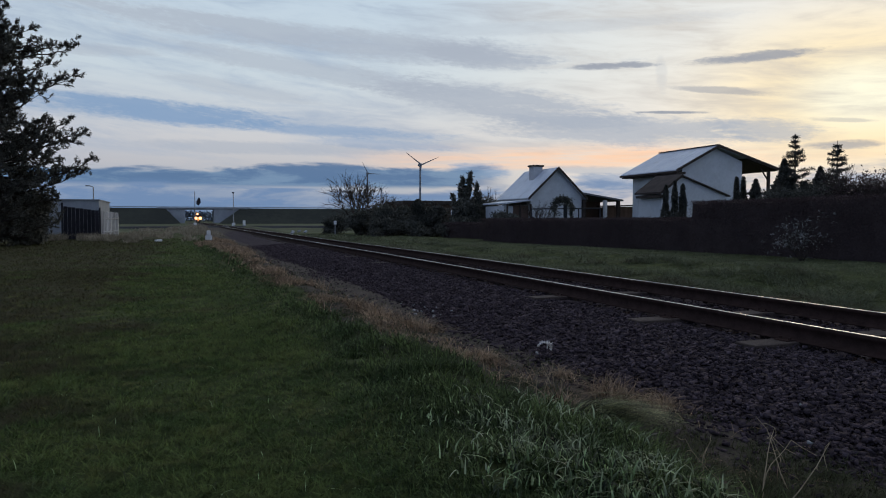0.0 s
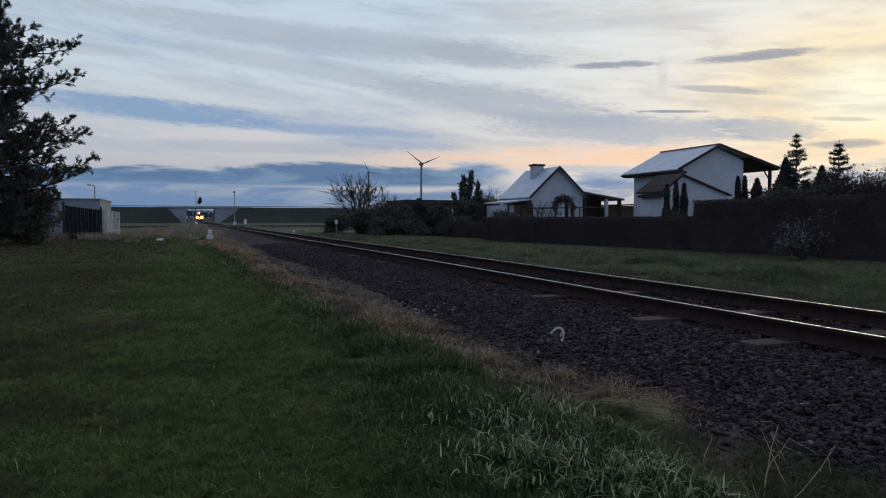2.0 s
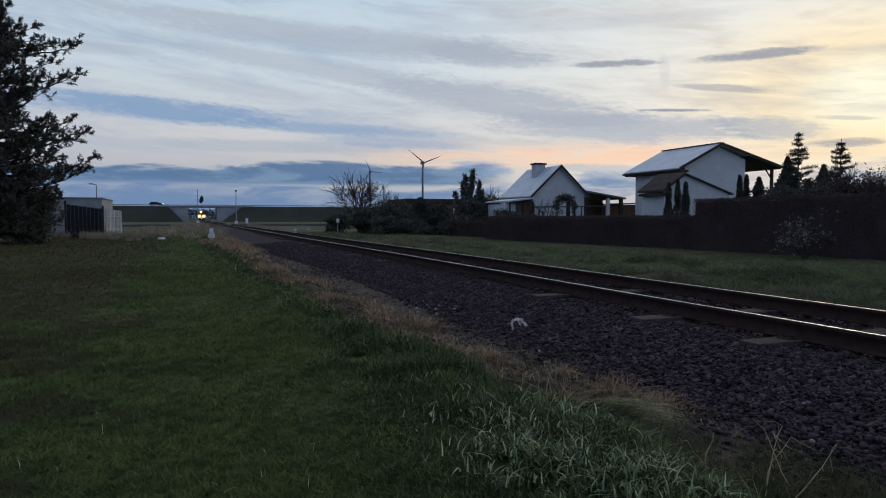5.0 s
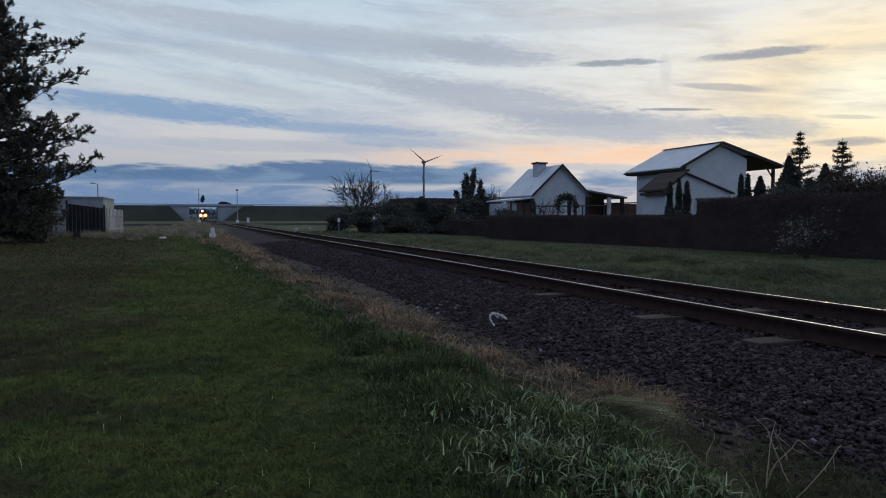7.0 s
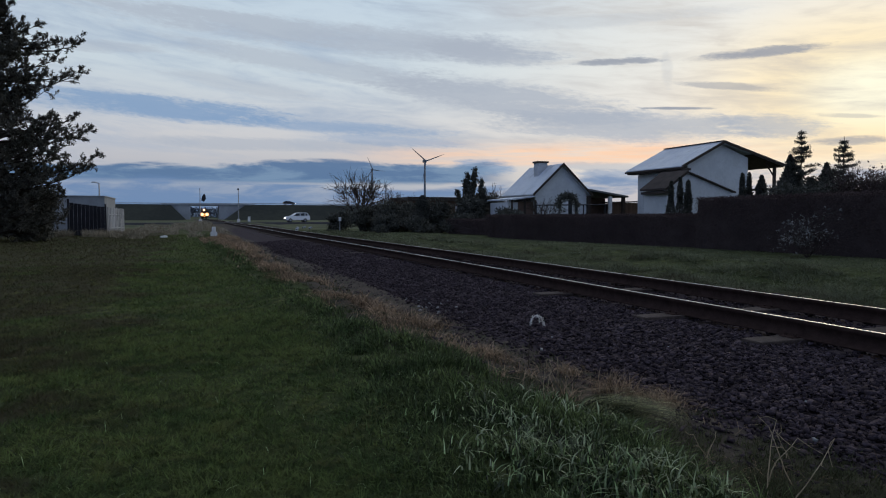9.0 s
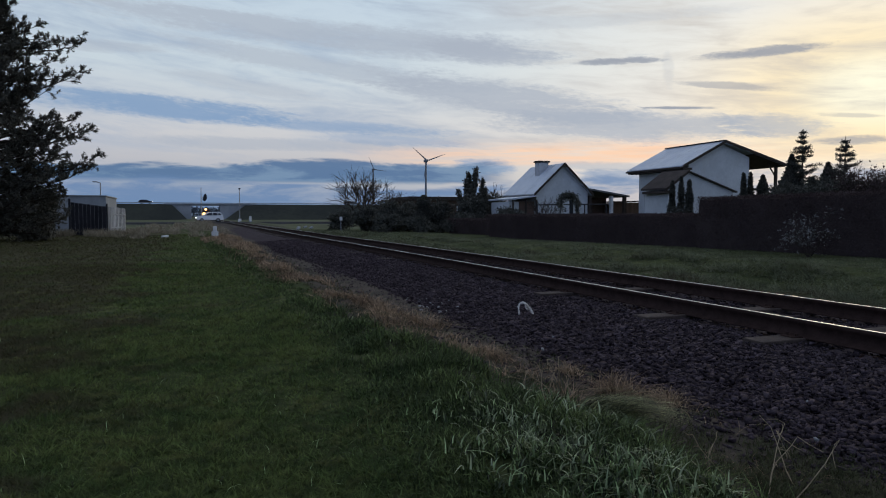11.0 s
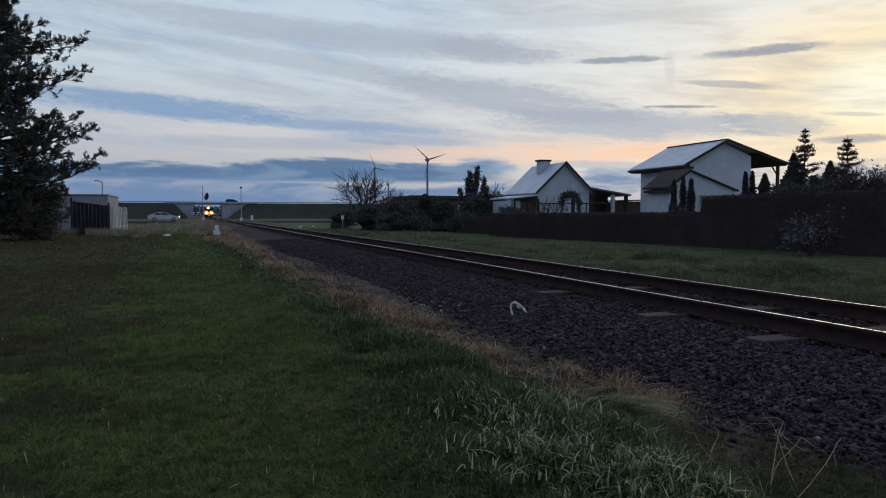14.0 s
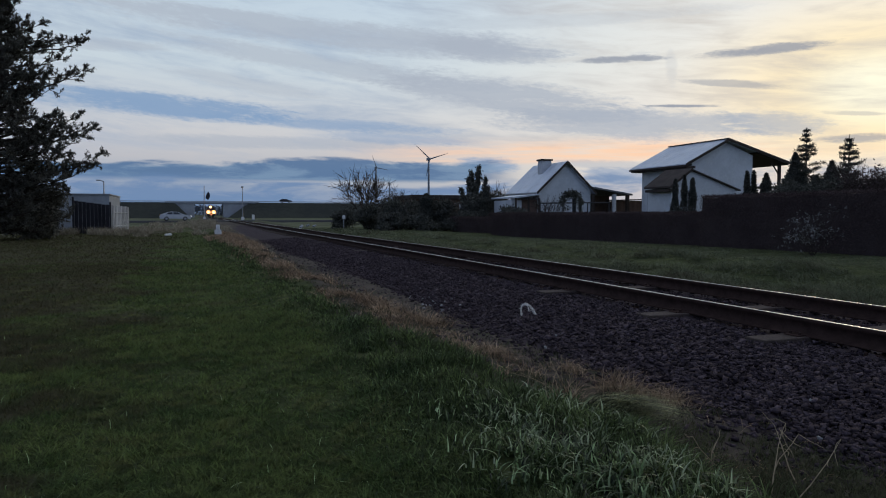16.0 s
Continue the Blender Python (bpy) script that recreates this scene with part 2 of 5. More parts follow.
M["dark_trim"] = material("dark_brown_timber", (0.030, 0.022, 0.018), (0.058, 0.043, 0.034), 0.8, 4.0)
M["brown_roof"] = material("brown_felt_roof", (0.036, 0.027, 0.024), (0.062, 0.048, 0.042), 0.9, 2.0)
M["grey_roof"] = material("grey_felt_roof", (0.12, 0.125, 0.13), (0.18, 0.18, 0.18), 0.85, 2.0)
M["brown_wood"] = material("brown_boards", (0.085, 0.055, 0.043), (0.13, 0.085, 0.065), 0.85, 3.0, obj=0.2)
M["white_metal"] = material("white_painted_metal", (0.6, 0.6, 0.6), (0.75, 0.75, 0.74), 0.5, 3.0)
M["grey_metal"] = material("galvanised_metal", (0.25, 0.26, 0.27), (0.36, 0.37, 0.38), 0.45, 3.0, metal=0.7)
M["dark_metal"] = material("dark_painted_metal", (0.012, 0.012, 0.016), (0.03, 0.03, 0.036), 0.6, 3.0)
M["dark_mesh"] = material("dark_fence_screen", (0.016, 0.015, 0.02), (0.03, 0.028, 0.035), 0.85, 2.0, obj=0.15)
M["picket"] = material("greyed_white_boards", (0.36, 0.37, 0.38), (0.52, 0.52, 0.52), 0.85, 3.0, obj=0.25)
M["concrete"] = material("bridge_concrete", (0.26, 0.28, 0.30), (0.36, 0.38, 0.40), 0.9, 0.2, spots=(0.15, (0.3, 0.3, 0.3), 0.4))
M["bank"] = material("embankment_grass", (0.020, 0.024, 0.020), (0.036, 0.040, 0.030), 0.95, 0.08)
M["road"] = material("asphalt", (0.045, 0.045, 0.048), (0.065, 0.065, 0.068),  0.95, 0.6, spec=0.05)
M["needle"] = material("pine_needles", (0.070, 0.068, 0.058), (0.120, 0.115, 0.092), 0.75, 0.6, island=0.35, spec=0.08)
M["hedge"] = material("hedge_leaves", (0.066, 0.048, 0.046), (0.096, 0.071, 0.068), 0.9, 0.7, island=0.10, spec=0.03, thin=0.12)
M["hedge_core"] = material("hedge_inside", (0.060, 0.046, 0.043), (0.084, 0.065, 0.061), 0.95, 1.5, spec=0.05)
M["bark"] = material("bark", (0.03, 0.022, 0.017), (0.06, 0.045, 0.035), 0.9, 6.0, bump=0.5, bscale=25)
M["pale_leaf"] = material("pale_shrub_leaf", (0.11, 0.11, 0.10), (0.20, 0.19, 0.175), 0.8, 3.0, island=0.5)
M["turbine"] = material("turbine_white", (0.16, 0.18, 0.21), (0.2, 0.22, 0.25), 0.5, 0.1)
M["glass"] = material("dark_window_glass", (0.012, 0.014, 0.018), (0.02, 0.022, 0.026), 0.08, 1.0, spec=0.6)
M["white_paint"] = material("white_car_paint", (0.72, 0.73, 0.74), (0.8, 0.8, 0.8), 0.25, 1.0, spec=0.5)
M["silver_paint"] = material("silver_car_paint", (0.40, 0.41, 0.43), (0.48, 0.49, 0.51), 0.3, 1.0, metal=0.15, spec=0.5)
M["tyre"] = material("tyre_rubber", (0.012, 0.012, 0.012), (0.02, 0.02, 0.02), 0.85, 8.0)
M["loco"] = material("locomotive_paint", (0.05, 0.035, 0.03), (0.09, 0.06, 0.045), 0.55, 0.6)
M["loco_y"] = material("locomotive_yellow", (0.35, 0.2, 0.04), (0.45, 0.26, 0.05), 0.55, 0.6)
M["headlamp"] = material("lit_headlamp", (0.9, 0.8, 0.6), (0.9, 0.8, 0.6), 0.3, 1.0, emit=(1.0, 0.60, 0.24, 4.5))
# dimmer orange emission, stands in for the lens glow round the lamps
M["lamp_glow"] = material("orange_lamp_glow", (0.9, 0.7, 0.5), (0.9, 0.7, 0.5), 0.3, 1.0, emit=(1.0, 0.34, 0.07, 1.1))
M["car_lamp"] = material("lit_car_lamp", (0.9, 0.9, 0.9), (0.9, 0.9, 0.9), 0.3, 1.0, emit=(1.0, 0.93, 0.82, 4.0))
M["evergreen"] = material("evergreen_leaves", (0.062, 0.064, 0.055), (0.115, 0.114, 0.094), 0.75, 0.7, island=0.5, spec=0.1, thin=0.25)
# paler green: the sky's highlights on bent blades, put into the colour
M["pale"] = material("highlight_grass_blade", (0.15, 0.20, 0.095), (0.36, 0.41, 0.25), 0.4, 1.4, island=0.6, spec=0.3, thin=0.30)
M["moss"] = material("dull_sprigs", (0.048, 0.054, 0.028), (0.090, 0.092, 0.050), 0.85, 2.0, island=0.5, spec=0.05, thin=0.3)
M["weed"] = material("grey_tan_weed", (0.17, 0.15, 0.11), (0.34, 0.30, 0.225), 0.85, 0.5, island=0.4, spec=0.1, thin=0.35)
M["pebble"] = material("pale_pebble", (0.20, 0.20, 0.20), (0.32, 0.32, 0.31), 0.9, 4.0)
M["rubble"] = material("white_rubble", (0.60, 0.60, 0.60), (0.74, 0.74, 0.73), 0.9, 4.0)
M["brick"] = material("chimney_render", (0.42, 0.43, 0.44), (0.52, 0.53, 0.54), 0.9, 3.0)

# ------------------------------------------------------------------ mesh helpers


def finish(name, bm, mat, parent=None, label="", smooth=False):
    me = bpy.data.meshes.new(name)
    bmesh.ops.recalc_face_normals(bm, faces=bm.faces)
    bm.to_mesh(me)
    bm.free()
    me.materials.append(M[mat])
    if smooth:
        for p in me.polygons:
            p.use_smooth = True
    ob = new(name, me)
    if parent is not None:
        ob.parent = parent
    return tagged(ob, label)


def part(name, bm, mat, parent, label="", smooth=False):
    return finish(name, bm, mat, parent, label, smooth)


def np_mesh(name, verts, faces, mat, parent=None, smooth=False):
    """A mesh from arrays: verts (n, 3), faces (m, k)."""
    verts, faces = np.asarray(verts, np.float32), np.asarray(faces, np.int32)
    me = bpy.data.meshes.new(name)
    me.vertices.add(len(verts))
    me.vertices.foreach_set("co", verts.ravel())
    k = faces.shape[1]
    me.loops.add(faces.size)
    me.loops.foreach_set("vertex_index", faces.ravel())
    me.polygons.add(len(faces))
    me.polygons.foreach_set("loop_start", np.arange(0, faces.size, k, dtype=np.int32))
    if smooth:
        me.polygons.foreach_set("use_smooth", np.ones(len(faces), bool))
    me.update(calc_edges=True)
    me.validate()
    me.materials.append(M[mat])
    ob = new(name, me)
    if parent is not None:
        ob.parent = parent
    return ob


def empty(name, x=0, y=0, z=0, rz=0):
    e = new(name)
    e.empty_display_size = 0.2
    e.matrix_basis = pose(x, y, z, 0, 0, rz)
    return e


def box(bm, x0, y0, z0, x1, y1, z1, bevel=0.0):
    vs = [bm.verts.new((x, y, z)) for x in (x0, x1) for y in (y0, y1) for z in (z0, z1)]
    fs = [bm.faces.new([vs[i] for i in q]) for q in ((0, 1, 3, 2), (4, 6, 7, 5), (0, 4, 5, 1), (2, 3, 7, 6), (0, 2, 6, 4), (1, 5, 7, 3))]
    if bevel:
        es = list({e for f in fs for e in f.edges})
        bmesh.ops.bevel(bm, geom=es, offset=bevel, segments=2, affect="EDGES", profile=0.5)
    return bm


def boxed(*a, bevel=0.0):
    return box(bmesh.new(), *a, bevel=bevel)


def prism(bm, poly, p, axis, a, b):
    """poly (u, v) drawn across an axis, from a to b. axis y: u is x, v is z; axis x: u is y, v is z."""
    def at(u, v, w):
        return (u, w, v) if axis == "y" else (w, u, v) if axis == "x" else (u, v, w)
    lo = [bm.verts.new(at(u, v, a)) for u, v in poly]
    hi = [bm.verts.new(at(u, v, b)) for u, v in poly]
    n = len(poly)
    bm.faces.new(lo)
    bm.faces.new(hi[::-1])
    for i in range(n):
        j = (i + 1) % n
        bm.faces.new((lo[i], hi[i], hi[j], lo[j]))
    return bm


def rod(bm, p, q, r0, r1=None, n=8):
    r1 = r0 if r1 is None else r1
    p, q = Vector(p), Vector(q)
    d = (q - p).normalized()
    u = d.orthogonal().normalized()
    v = d.cross(u)
    a, b = [], []
    for i in range(n):
        t = 2 * math.pi * i / n
        o = u * math.cos(t) + v * math.sin(t)
        a.append(bm.verts.new(p + o * r0))
        b.append(bm.verts.new(q + o * r1))
    for i in range(n):
        j = (i + 1) % n
        bm.faces.new((a[i], a[j], b[j], b[i]))
    bm.faces.new(a[::-1])
    bm.faces.new(b)
    return bm


def rodded(*a, **k):
    return rod(bmesh.new(), *a, **k)


def tube(bm, pts, radii, n=5):
    """One connected bent tube through the points."""
    rings = []
    for i, (p, r) in enumerate(zip(pts, radii)):
        p = Vector(p)
        d = (Vector(pts[min(i + 1, len(pts) - 1)]) - Vector(pts[max(i - 1, 0)])).normalized()
        u = d.cross(Vector((0.31, 0.95, 0.05))).normalized()
        v = d.cross(u)
        rings.append([bm.verts.new(p + (u * math.cos(2 * math.pi * k / n) + v * math.sin(2 * math.pi * k / n)) * r) for k in range(n)])
    for a, b in zip(rings, rings[1:]):
        for k in range(n):
            bm.faces.new((a[k], a[(k + 1) % n], b[(k + 1) % n], b[k]))
    bm.faces.new(rings[0][::-1])
    bm.faces.new(rings[-1])
    return bm


def rods_mesh(name, segs, mat, parent, n=5):
    """Many tapered limbs in one mesh: segs of (p, q, r0, r1)."""
    p = np.array([s[0] for s in segs], float)
    q = np.array([s[1] for s in segs], float)
    r0 = np.array([s[2] for s in segs])[:, None, None]
    r1 = np.array([s[3] for s in segs])[:, None, None]
    d = q - p
    d /= np.linalg.norm(d, axis=1)[:, None] + 1e-9
    ref = np.where(np.abs(d[:, 2:3]) > 0.9, [[1.0, 0, 0]], [[0, 0, 1.0]])
    u = np.cross(d, ref)
    u /= np.linalg.norm(u, axis=1)[:, None]
    v = np.cross(d, u)
    t = np.arange(n) * 2 * np.pi / n
    ring = u[:, None] * np.cos(t)[None, :, None] + v[:, None] * np.sin(t)[None, :, None]
    verts = np.stack([p[:, None] + ring * r0, q[:, None] + ring * r1], 1).reshape(-1, 3)
    i = np.arange(n)
    j = (i + 1) % n
    f = np.stack([i, j, j + n, i + n], 1)
    faces = (f[None] + (np.arange(len(segs)) * 2 * n)[:, None, None]).reshape(-1, 4)
    return np_mesh(name, verts, faces, mat, parent, True)


def leaves_mesh(name, pts, size, mat, parent, rng, long=1.6, up=0.0):
    """A leaf (two triangles) at each point, turned at random."""
    pts = np.asarray(pts, float)
    n = len(pts)
    d = rng.normal(size=(n, 3))
    d[:, 2] += up
    d /= np.linalg.norm(d, axis=1)[:, None]
    s = np.cross(d, rng.normal(size=(n, 3)))
    s /= np.linalg.norm(s, axis=1)[:, None]
    k = size * rng.uniform(0.55, 1.35, n)[:, None]
    a, b = pts, pts + d * k * long
    m = pts + d * k * long * 0.5
    verts = np.stack([a, m + s * k * 0.35, b, m - s * k * 0.35], 1).reshape(-1, 3)
    faces = np.arange(4)[None] + 4 * np.arange(n)[:, None]
    return np_mesh(name, verts, faces, mat, parent)


def blades_mesh(name, x, y, z, h, w, mat, rng, lean=0.5, parent=None, bend=0.6, segs=2, wind=(0.0, 0.0)):
    """Grass: each blade a tapering, bent strip."""
    n = len(x)
    a = rng.uniform(0, 2 * np.pi, n)
    l = lean * rng.uniform(0.2, 1.2, n)
    dx, dy = np.cos(a) * l + wind[0], np.sin(a) * l + wind[1]
    b = a + np.pi / 2 + rng.normal(0, 0.5, n)
    sx, sy = np.cos(b), np.sin(b)
    rows = []
    for i in range(segs + 1):
        t = i / segs
        px = x + dx * h * (t * (1 - bend) + bend * t * t)
        py = y + dy * h * (t * (1 - bend) + bend * t * t)
        pz = z + h * (t - 0.45 * bend * np.hypot(dx, dy) * t * t)
        ww = w * (1 - t) ** 0.6 * 0.5 if i < segs else w * 0.04
        rows.append(np.stack([px - sx * ww, py - sy * ww, pz], 1))
        rows.append(np.stack([px + sx * ww, py + sy * ww, pz], 1))
    verts = np.stack(rows, 1).reshape(-1, 3)
    k = 2 * (segs + 1)
    f = np.array([[2 * i, 2 * i + 1, 2 * i + 3, 2 * i + 2] for i in range(segs)])
    faces = (f[None] + (np.arange(n) * k)[:, None, None]).reshape(-1, 4)
    return np_mesh(name, verts, faces, mat, parent)


# ------------------------------------------------------------------ ground
RAIL_TOP = 0.30
TRACK_X = 6.33


def sm(x, a, b):
    t = np.clip((np.asarray(x, float) - a) / (b - a), 0, 1)
    return t * t * (3 - 2 * t)


def ground_z(x, y):
    x, y = np.asarray(x, float), np.asarray(y, float)
    far = sm(y, 40, 90)
    lump = np.sin(x * 5.1 + np.sin(y * 2.3) * 1.5) * np.sin(y * 2.9 + np.cos(x * 3.1))
    z = (0.10 + 0.035 * lump * sm(y, 45, 20)) * sm(x, 0.5, 1.4) * (1 - sm(x, 2.0, 2.8))
    z = z - 0.02 * sm(x, 2.0, 2.8)
    z = z + (0.30 - 0.15 * sm(y, 14, 30)) * sm(x, 10.0, 12.4) * (1 - far) + 0.1 * sm(x, 17.5, 22) * (1 - far)
    z = z + 0.05 * np.sin(x * 0.9 + 1.3) * np.sin(y * 0.31) * sm(np.hypot(x, y), 3, 14) * (1 - sm(np.abs(x - TRACK_X), 3.2, 2.6))
    z = z + 0.25 * far * sm(x, -3, 0.5) * sm(x, 14, 10)
    hum = np.sin(x * 1.9 + np.sin(y * 0.7) * 2) * np.sin(y * 1.15 + np.cos(x * 0.8) * 2)
    z = z + 0.06 * hum * sm(x, 9.0, 10.2) * sm(x, 13.4, 11.8) * (1 - sm(y, 25, 45))
    return z


def axis_steps(lo, mid0, mid1, hi, fine):
    out = list(np.arange(mid0, mid1 + 1e-6, fine))
    s, v = fine, mid1
    while v < hi:
        s *= 1.12
        v += s
        out.append(v)
    s, v = fine, mid0
    while v > lo:
        s *= 1.12
        v -= s
        out.insert(0, v)
    return np.array(out)


def build_ground():
    gx = axis_steps(-3500, -4, 16, 3500, 0.16)
    gy = axis_steps(-3000, -1, 22, 4200, 0.22)
    X, Y = np.meshgrid(gx, gy, indexing="ij")
    Z = ground_z(X, Y)
    rng = np.random.default_rng(3)
    Z += rng.normal(0, 0.003, Z.shape) * (np.hypot(X, Y) < 40)
    # under the ballast the soil lies lower
    Z -= 0.12 * (np.abs(X - TRACK_X) < 3.1) * (np.abs(Y) < 500)
    n, k = X.shape
    i = (np.arange(n - 1)[:, None] * k + np.arange(k - 1)[None]).ravel()
    faces = np.stack([i, i + k, i + k + 1, i + 1], 1)
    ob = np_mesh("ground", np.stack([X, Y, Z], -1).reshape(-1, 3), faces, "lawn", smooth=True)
    # bare soil along the ballast
    ob.data.materials.append(M["soil"])
    cx = ((X[:-1, :-1] + X[1:, 1:]) / 2).ravel()
    cy = ((Y[:-1, :-1] + Y[1:, 1:]) / 2).ravel()
    soil = (cx > 1.75 + 0.2 * np.sin(cy * 0.55 + 1)) & (cx < 9.2 + 0.3 * np.sin(cy)) & (np.abs(cy) < 320)
    ob.data.materials.append(M["field"])
    ob.data.polygons.foreach_set("material_index", np.where(soil, 1, np.where(cy > 62, 2, 0)).astype(np.int32))
    tagged(ob, "dark damp mown lawn and rough field grass", "ground", kind="structure")


def bed_z(x):
    """Height of the ballast across the track."""
    d = np.abs(np.asarray(x, float) - TRACK_X)
    return 0.092 - 0.14 * sm(d, 1.5, 3.75) - 0.06 * sm(d, 3.3, 3.8)


def build_ballast():
    gx = np.arange(TRACK_X - 3.75, TRACK_X + 3.3, 0.12)
    gy = axis_steps(-6, -1, 22, 330, 0.14)
    X, Y = np.meshgrid(gx, gy, indexing="ij")
    rng = np.random.default_rng(4)
    Z = bed_z(X) + rng.normal(0, 0.014, X.shape) - 0.02
    Z -= 0.10 * sm(X, 3.15 + 0.3 * np.sin(Y * 0.9) + 0.15 * np.sin(Y * 2.7), 2.55)
    n, k = X.shape
    i = (np.arange(n - 1)[:, None] * k + np.arange(k - 1)[None]).ravel()
    faces = np.stack([i, i + k, i + k + 1, i + 1], 1)
    bed = np_mesh("ballast_bed", np.stack([X, Y, Z], -1).reshape(-1, 3), faces, "ballast")
    tagged(bed, "dark grey crushed stone ballast under the railway track", "ballast", kind="structure")
    return bed


build_ground()
ballast_bed = build_ballast()


# ------------------------------------------------------------------ track
def rail_profile():
    half = [(0.0, 0.172), (0.030, 0.172), (0.036, 0.164), (0.036, 0.135), (0.010, 0.122), (0.009, 0.03), (0.07, 0.012), (0.07, 0.0)]
    return half + [(-u, v) for u, v in reversed(half[1:])]


def build_rail(x):
    root = empty("rail", x, 0, RAIL_TOP - 0.172)
    ys = axis_steps(-6, -1, 60, 330, 1.5)
    rng = random.Random(int(x * 10))
    poly = rail_profile()
    dips = [0.006 * math.sin(v * 0.21 + 0.6) + 0.012 * math.exp(-((v - 36) / 1.2) ** 2) + rng.uniform(-0.001, 0.001) for v in ys]
    for nm, prof, mat in (("rail_body", poly, "rust"), ("running_surface", [(-0.018, 0.1725), (0.018, 0.1725), (0.015, 0.1740), (-0.015, 0.1740)], "shine")):
        verts = [(u, yy, v - dp) for yy, dp in zip(ys, dips) for u, v in prof]
        k = len(prof)
        faces = [(a * k + i, a * k + (i + 1) % k, (a + 1) * k + (i + 1) % k, (a + 1) * k + i) for a in range(len(ys) - 1) for i in range(k)]
        o = np_mesh(nm, verts, faces, mat, root)
        if nm == "running_surface":
            tagged(o, "bright polished steel running surface")
    tagged(root, "rusty steel rail with a polished head on ballast", "rail", "rails of the track", "structure")


def build_sleeper():
    root = empty("sleeper", TRACK_X, 0, 0)
    part("timber", boxed(-1.36, -0.13, -0.03, 1.36, 0.13, 0.118, bevel=0.012), "sleeper", root)
    for sx in (-0.753, 0.753):
        part("base_plate", boxed(sx - 0.17, -0.08, 0.112, sx + 0.17, 0.08, 0.130, bevel=0.004), "rust", root, "rusty iron base plate")
        for dy in (-0.055, 0.055):
            for dx in (-0.11, 0.11):
                part("spike", rodded((sx + dx, dy, 0.12), (sx + dx, dy, 0.155), 0.016, n=6), "rust", root)
    return tagged(root, "weathered grey-brown wooden sleeper half sunk in ballast", "sleeper", "sleepers under the rails")


build_rail(TRACK_X - 0.753)
build_rail(TRACK_X + 0.753)
first = build_sleeper()
rs = random.Random(5)
first.matrix_basis = pose(TRACK_X, 4.98, 0.012)
for i in range(-6, 64):
    if i == 0:
        continue
    yy = 4.98 + 0.845 * i
    proud = 0.012 if i in (2, 5) else rs.uniform(-0.065, -0.03) if i < 16 else rs.uniform(-0.05, 0.0)
    c = copy_thing(first, pose(TRACK_X + rs.uniform(-0.04, 0.04), yy, proud, 0, 0, rs.uniform(-1.5, 1.5)))


# ------------------------------------------------------------------ houses
def slab(bm, x0, z0, x1, z1, y0, y1, t):
    """A sloping roof slab from (x0, z0) to (x1, z1), thickness t upwards."""
    return prism(bm, [(x0, z0), (x1, z1), (x1, z1 + t), (x0, z0 + t)], None, "y", y0, y1)


def add_window(parent, x, y, z, w, h, face="y"):
    """A window in a wall that faces -y (or -x): frame proud of the wall, dark pane, sill."""
    win = empty("window", x, y, z)
    win.parent = parent
    if face == "x":
        win.matrix_basis = pose(x, y, z, 0, 0, -90)
    bm = bmesh.new()
    for a in ((-w / 2, 0, -w / 2 + 0.07, h), (w / 2 - 0.07, 0, w / 2, h), (-w / 2 + 0.07, 0, w / 2 - 0.07, 0.07), (-w / 2 + 0.07, h - 0.07, w / 2 - 0.07, h), (-0.03, 0.07, 0.03, h - 0.07)):
        box(bm, a[0], -0.05, a[1], a[2], 0.03, a[3])
    part("window_frame", bm, "white_metal", win)
    part("pane", boxed(-w / 2 + 0.05, -0.012, 0.05, w / 2 - 0.05, 0.012, h - 0.05), "glass", win, "dark window pane")
    part("sill", boxed(-w / 2 - 0.06, -0.12, -0.05, w / 2 + 0.06, 0.02, -0.004), "grey_metal", win)


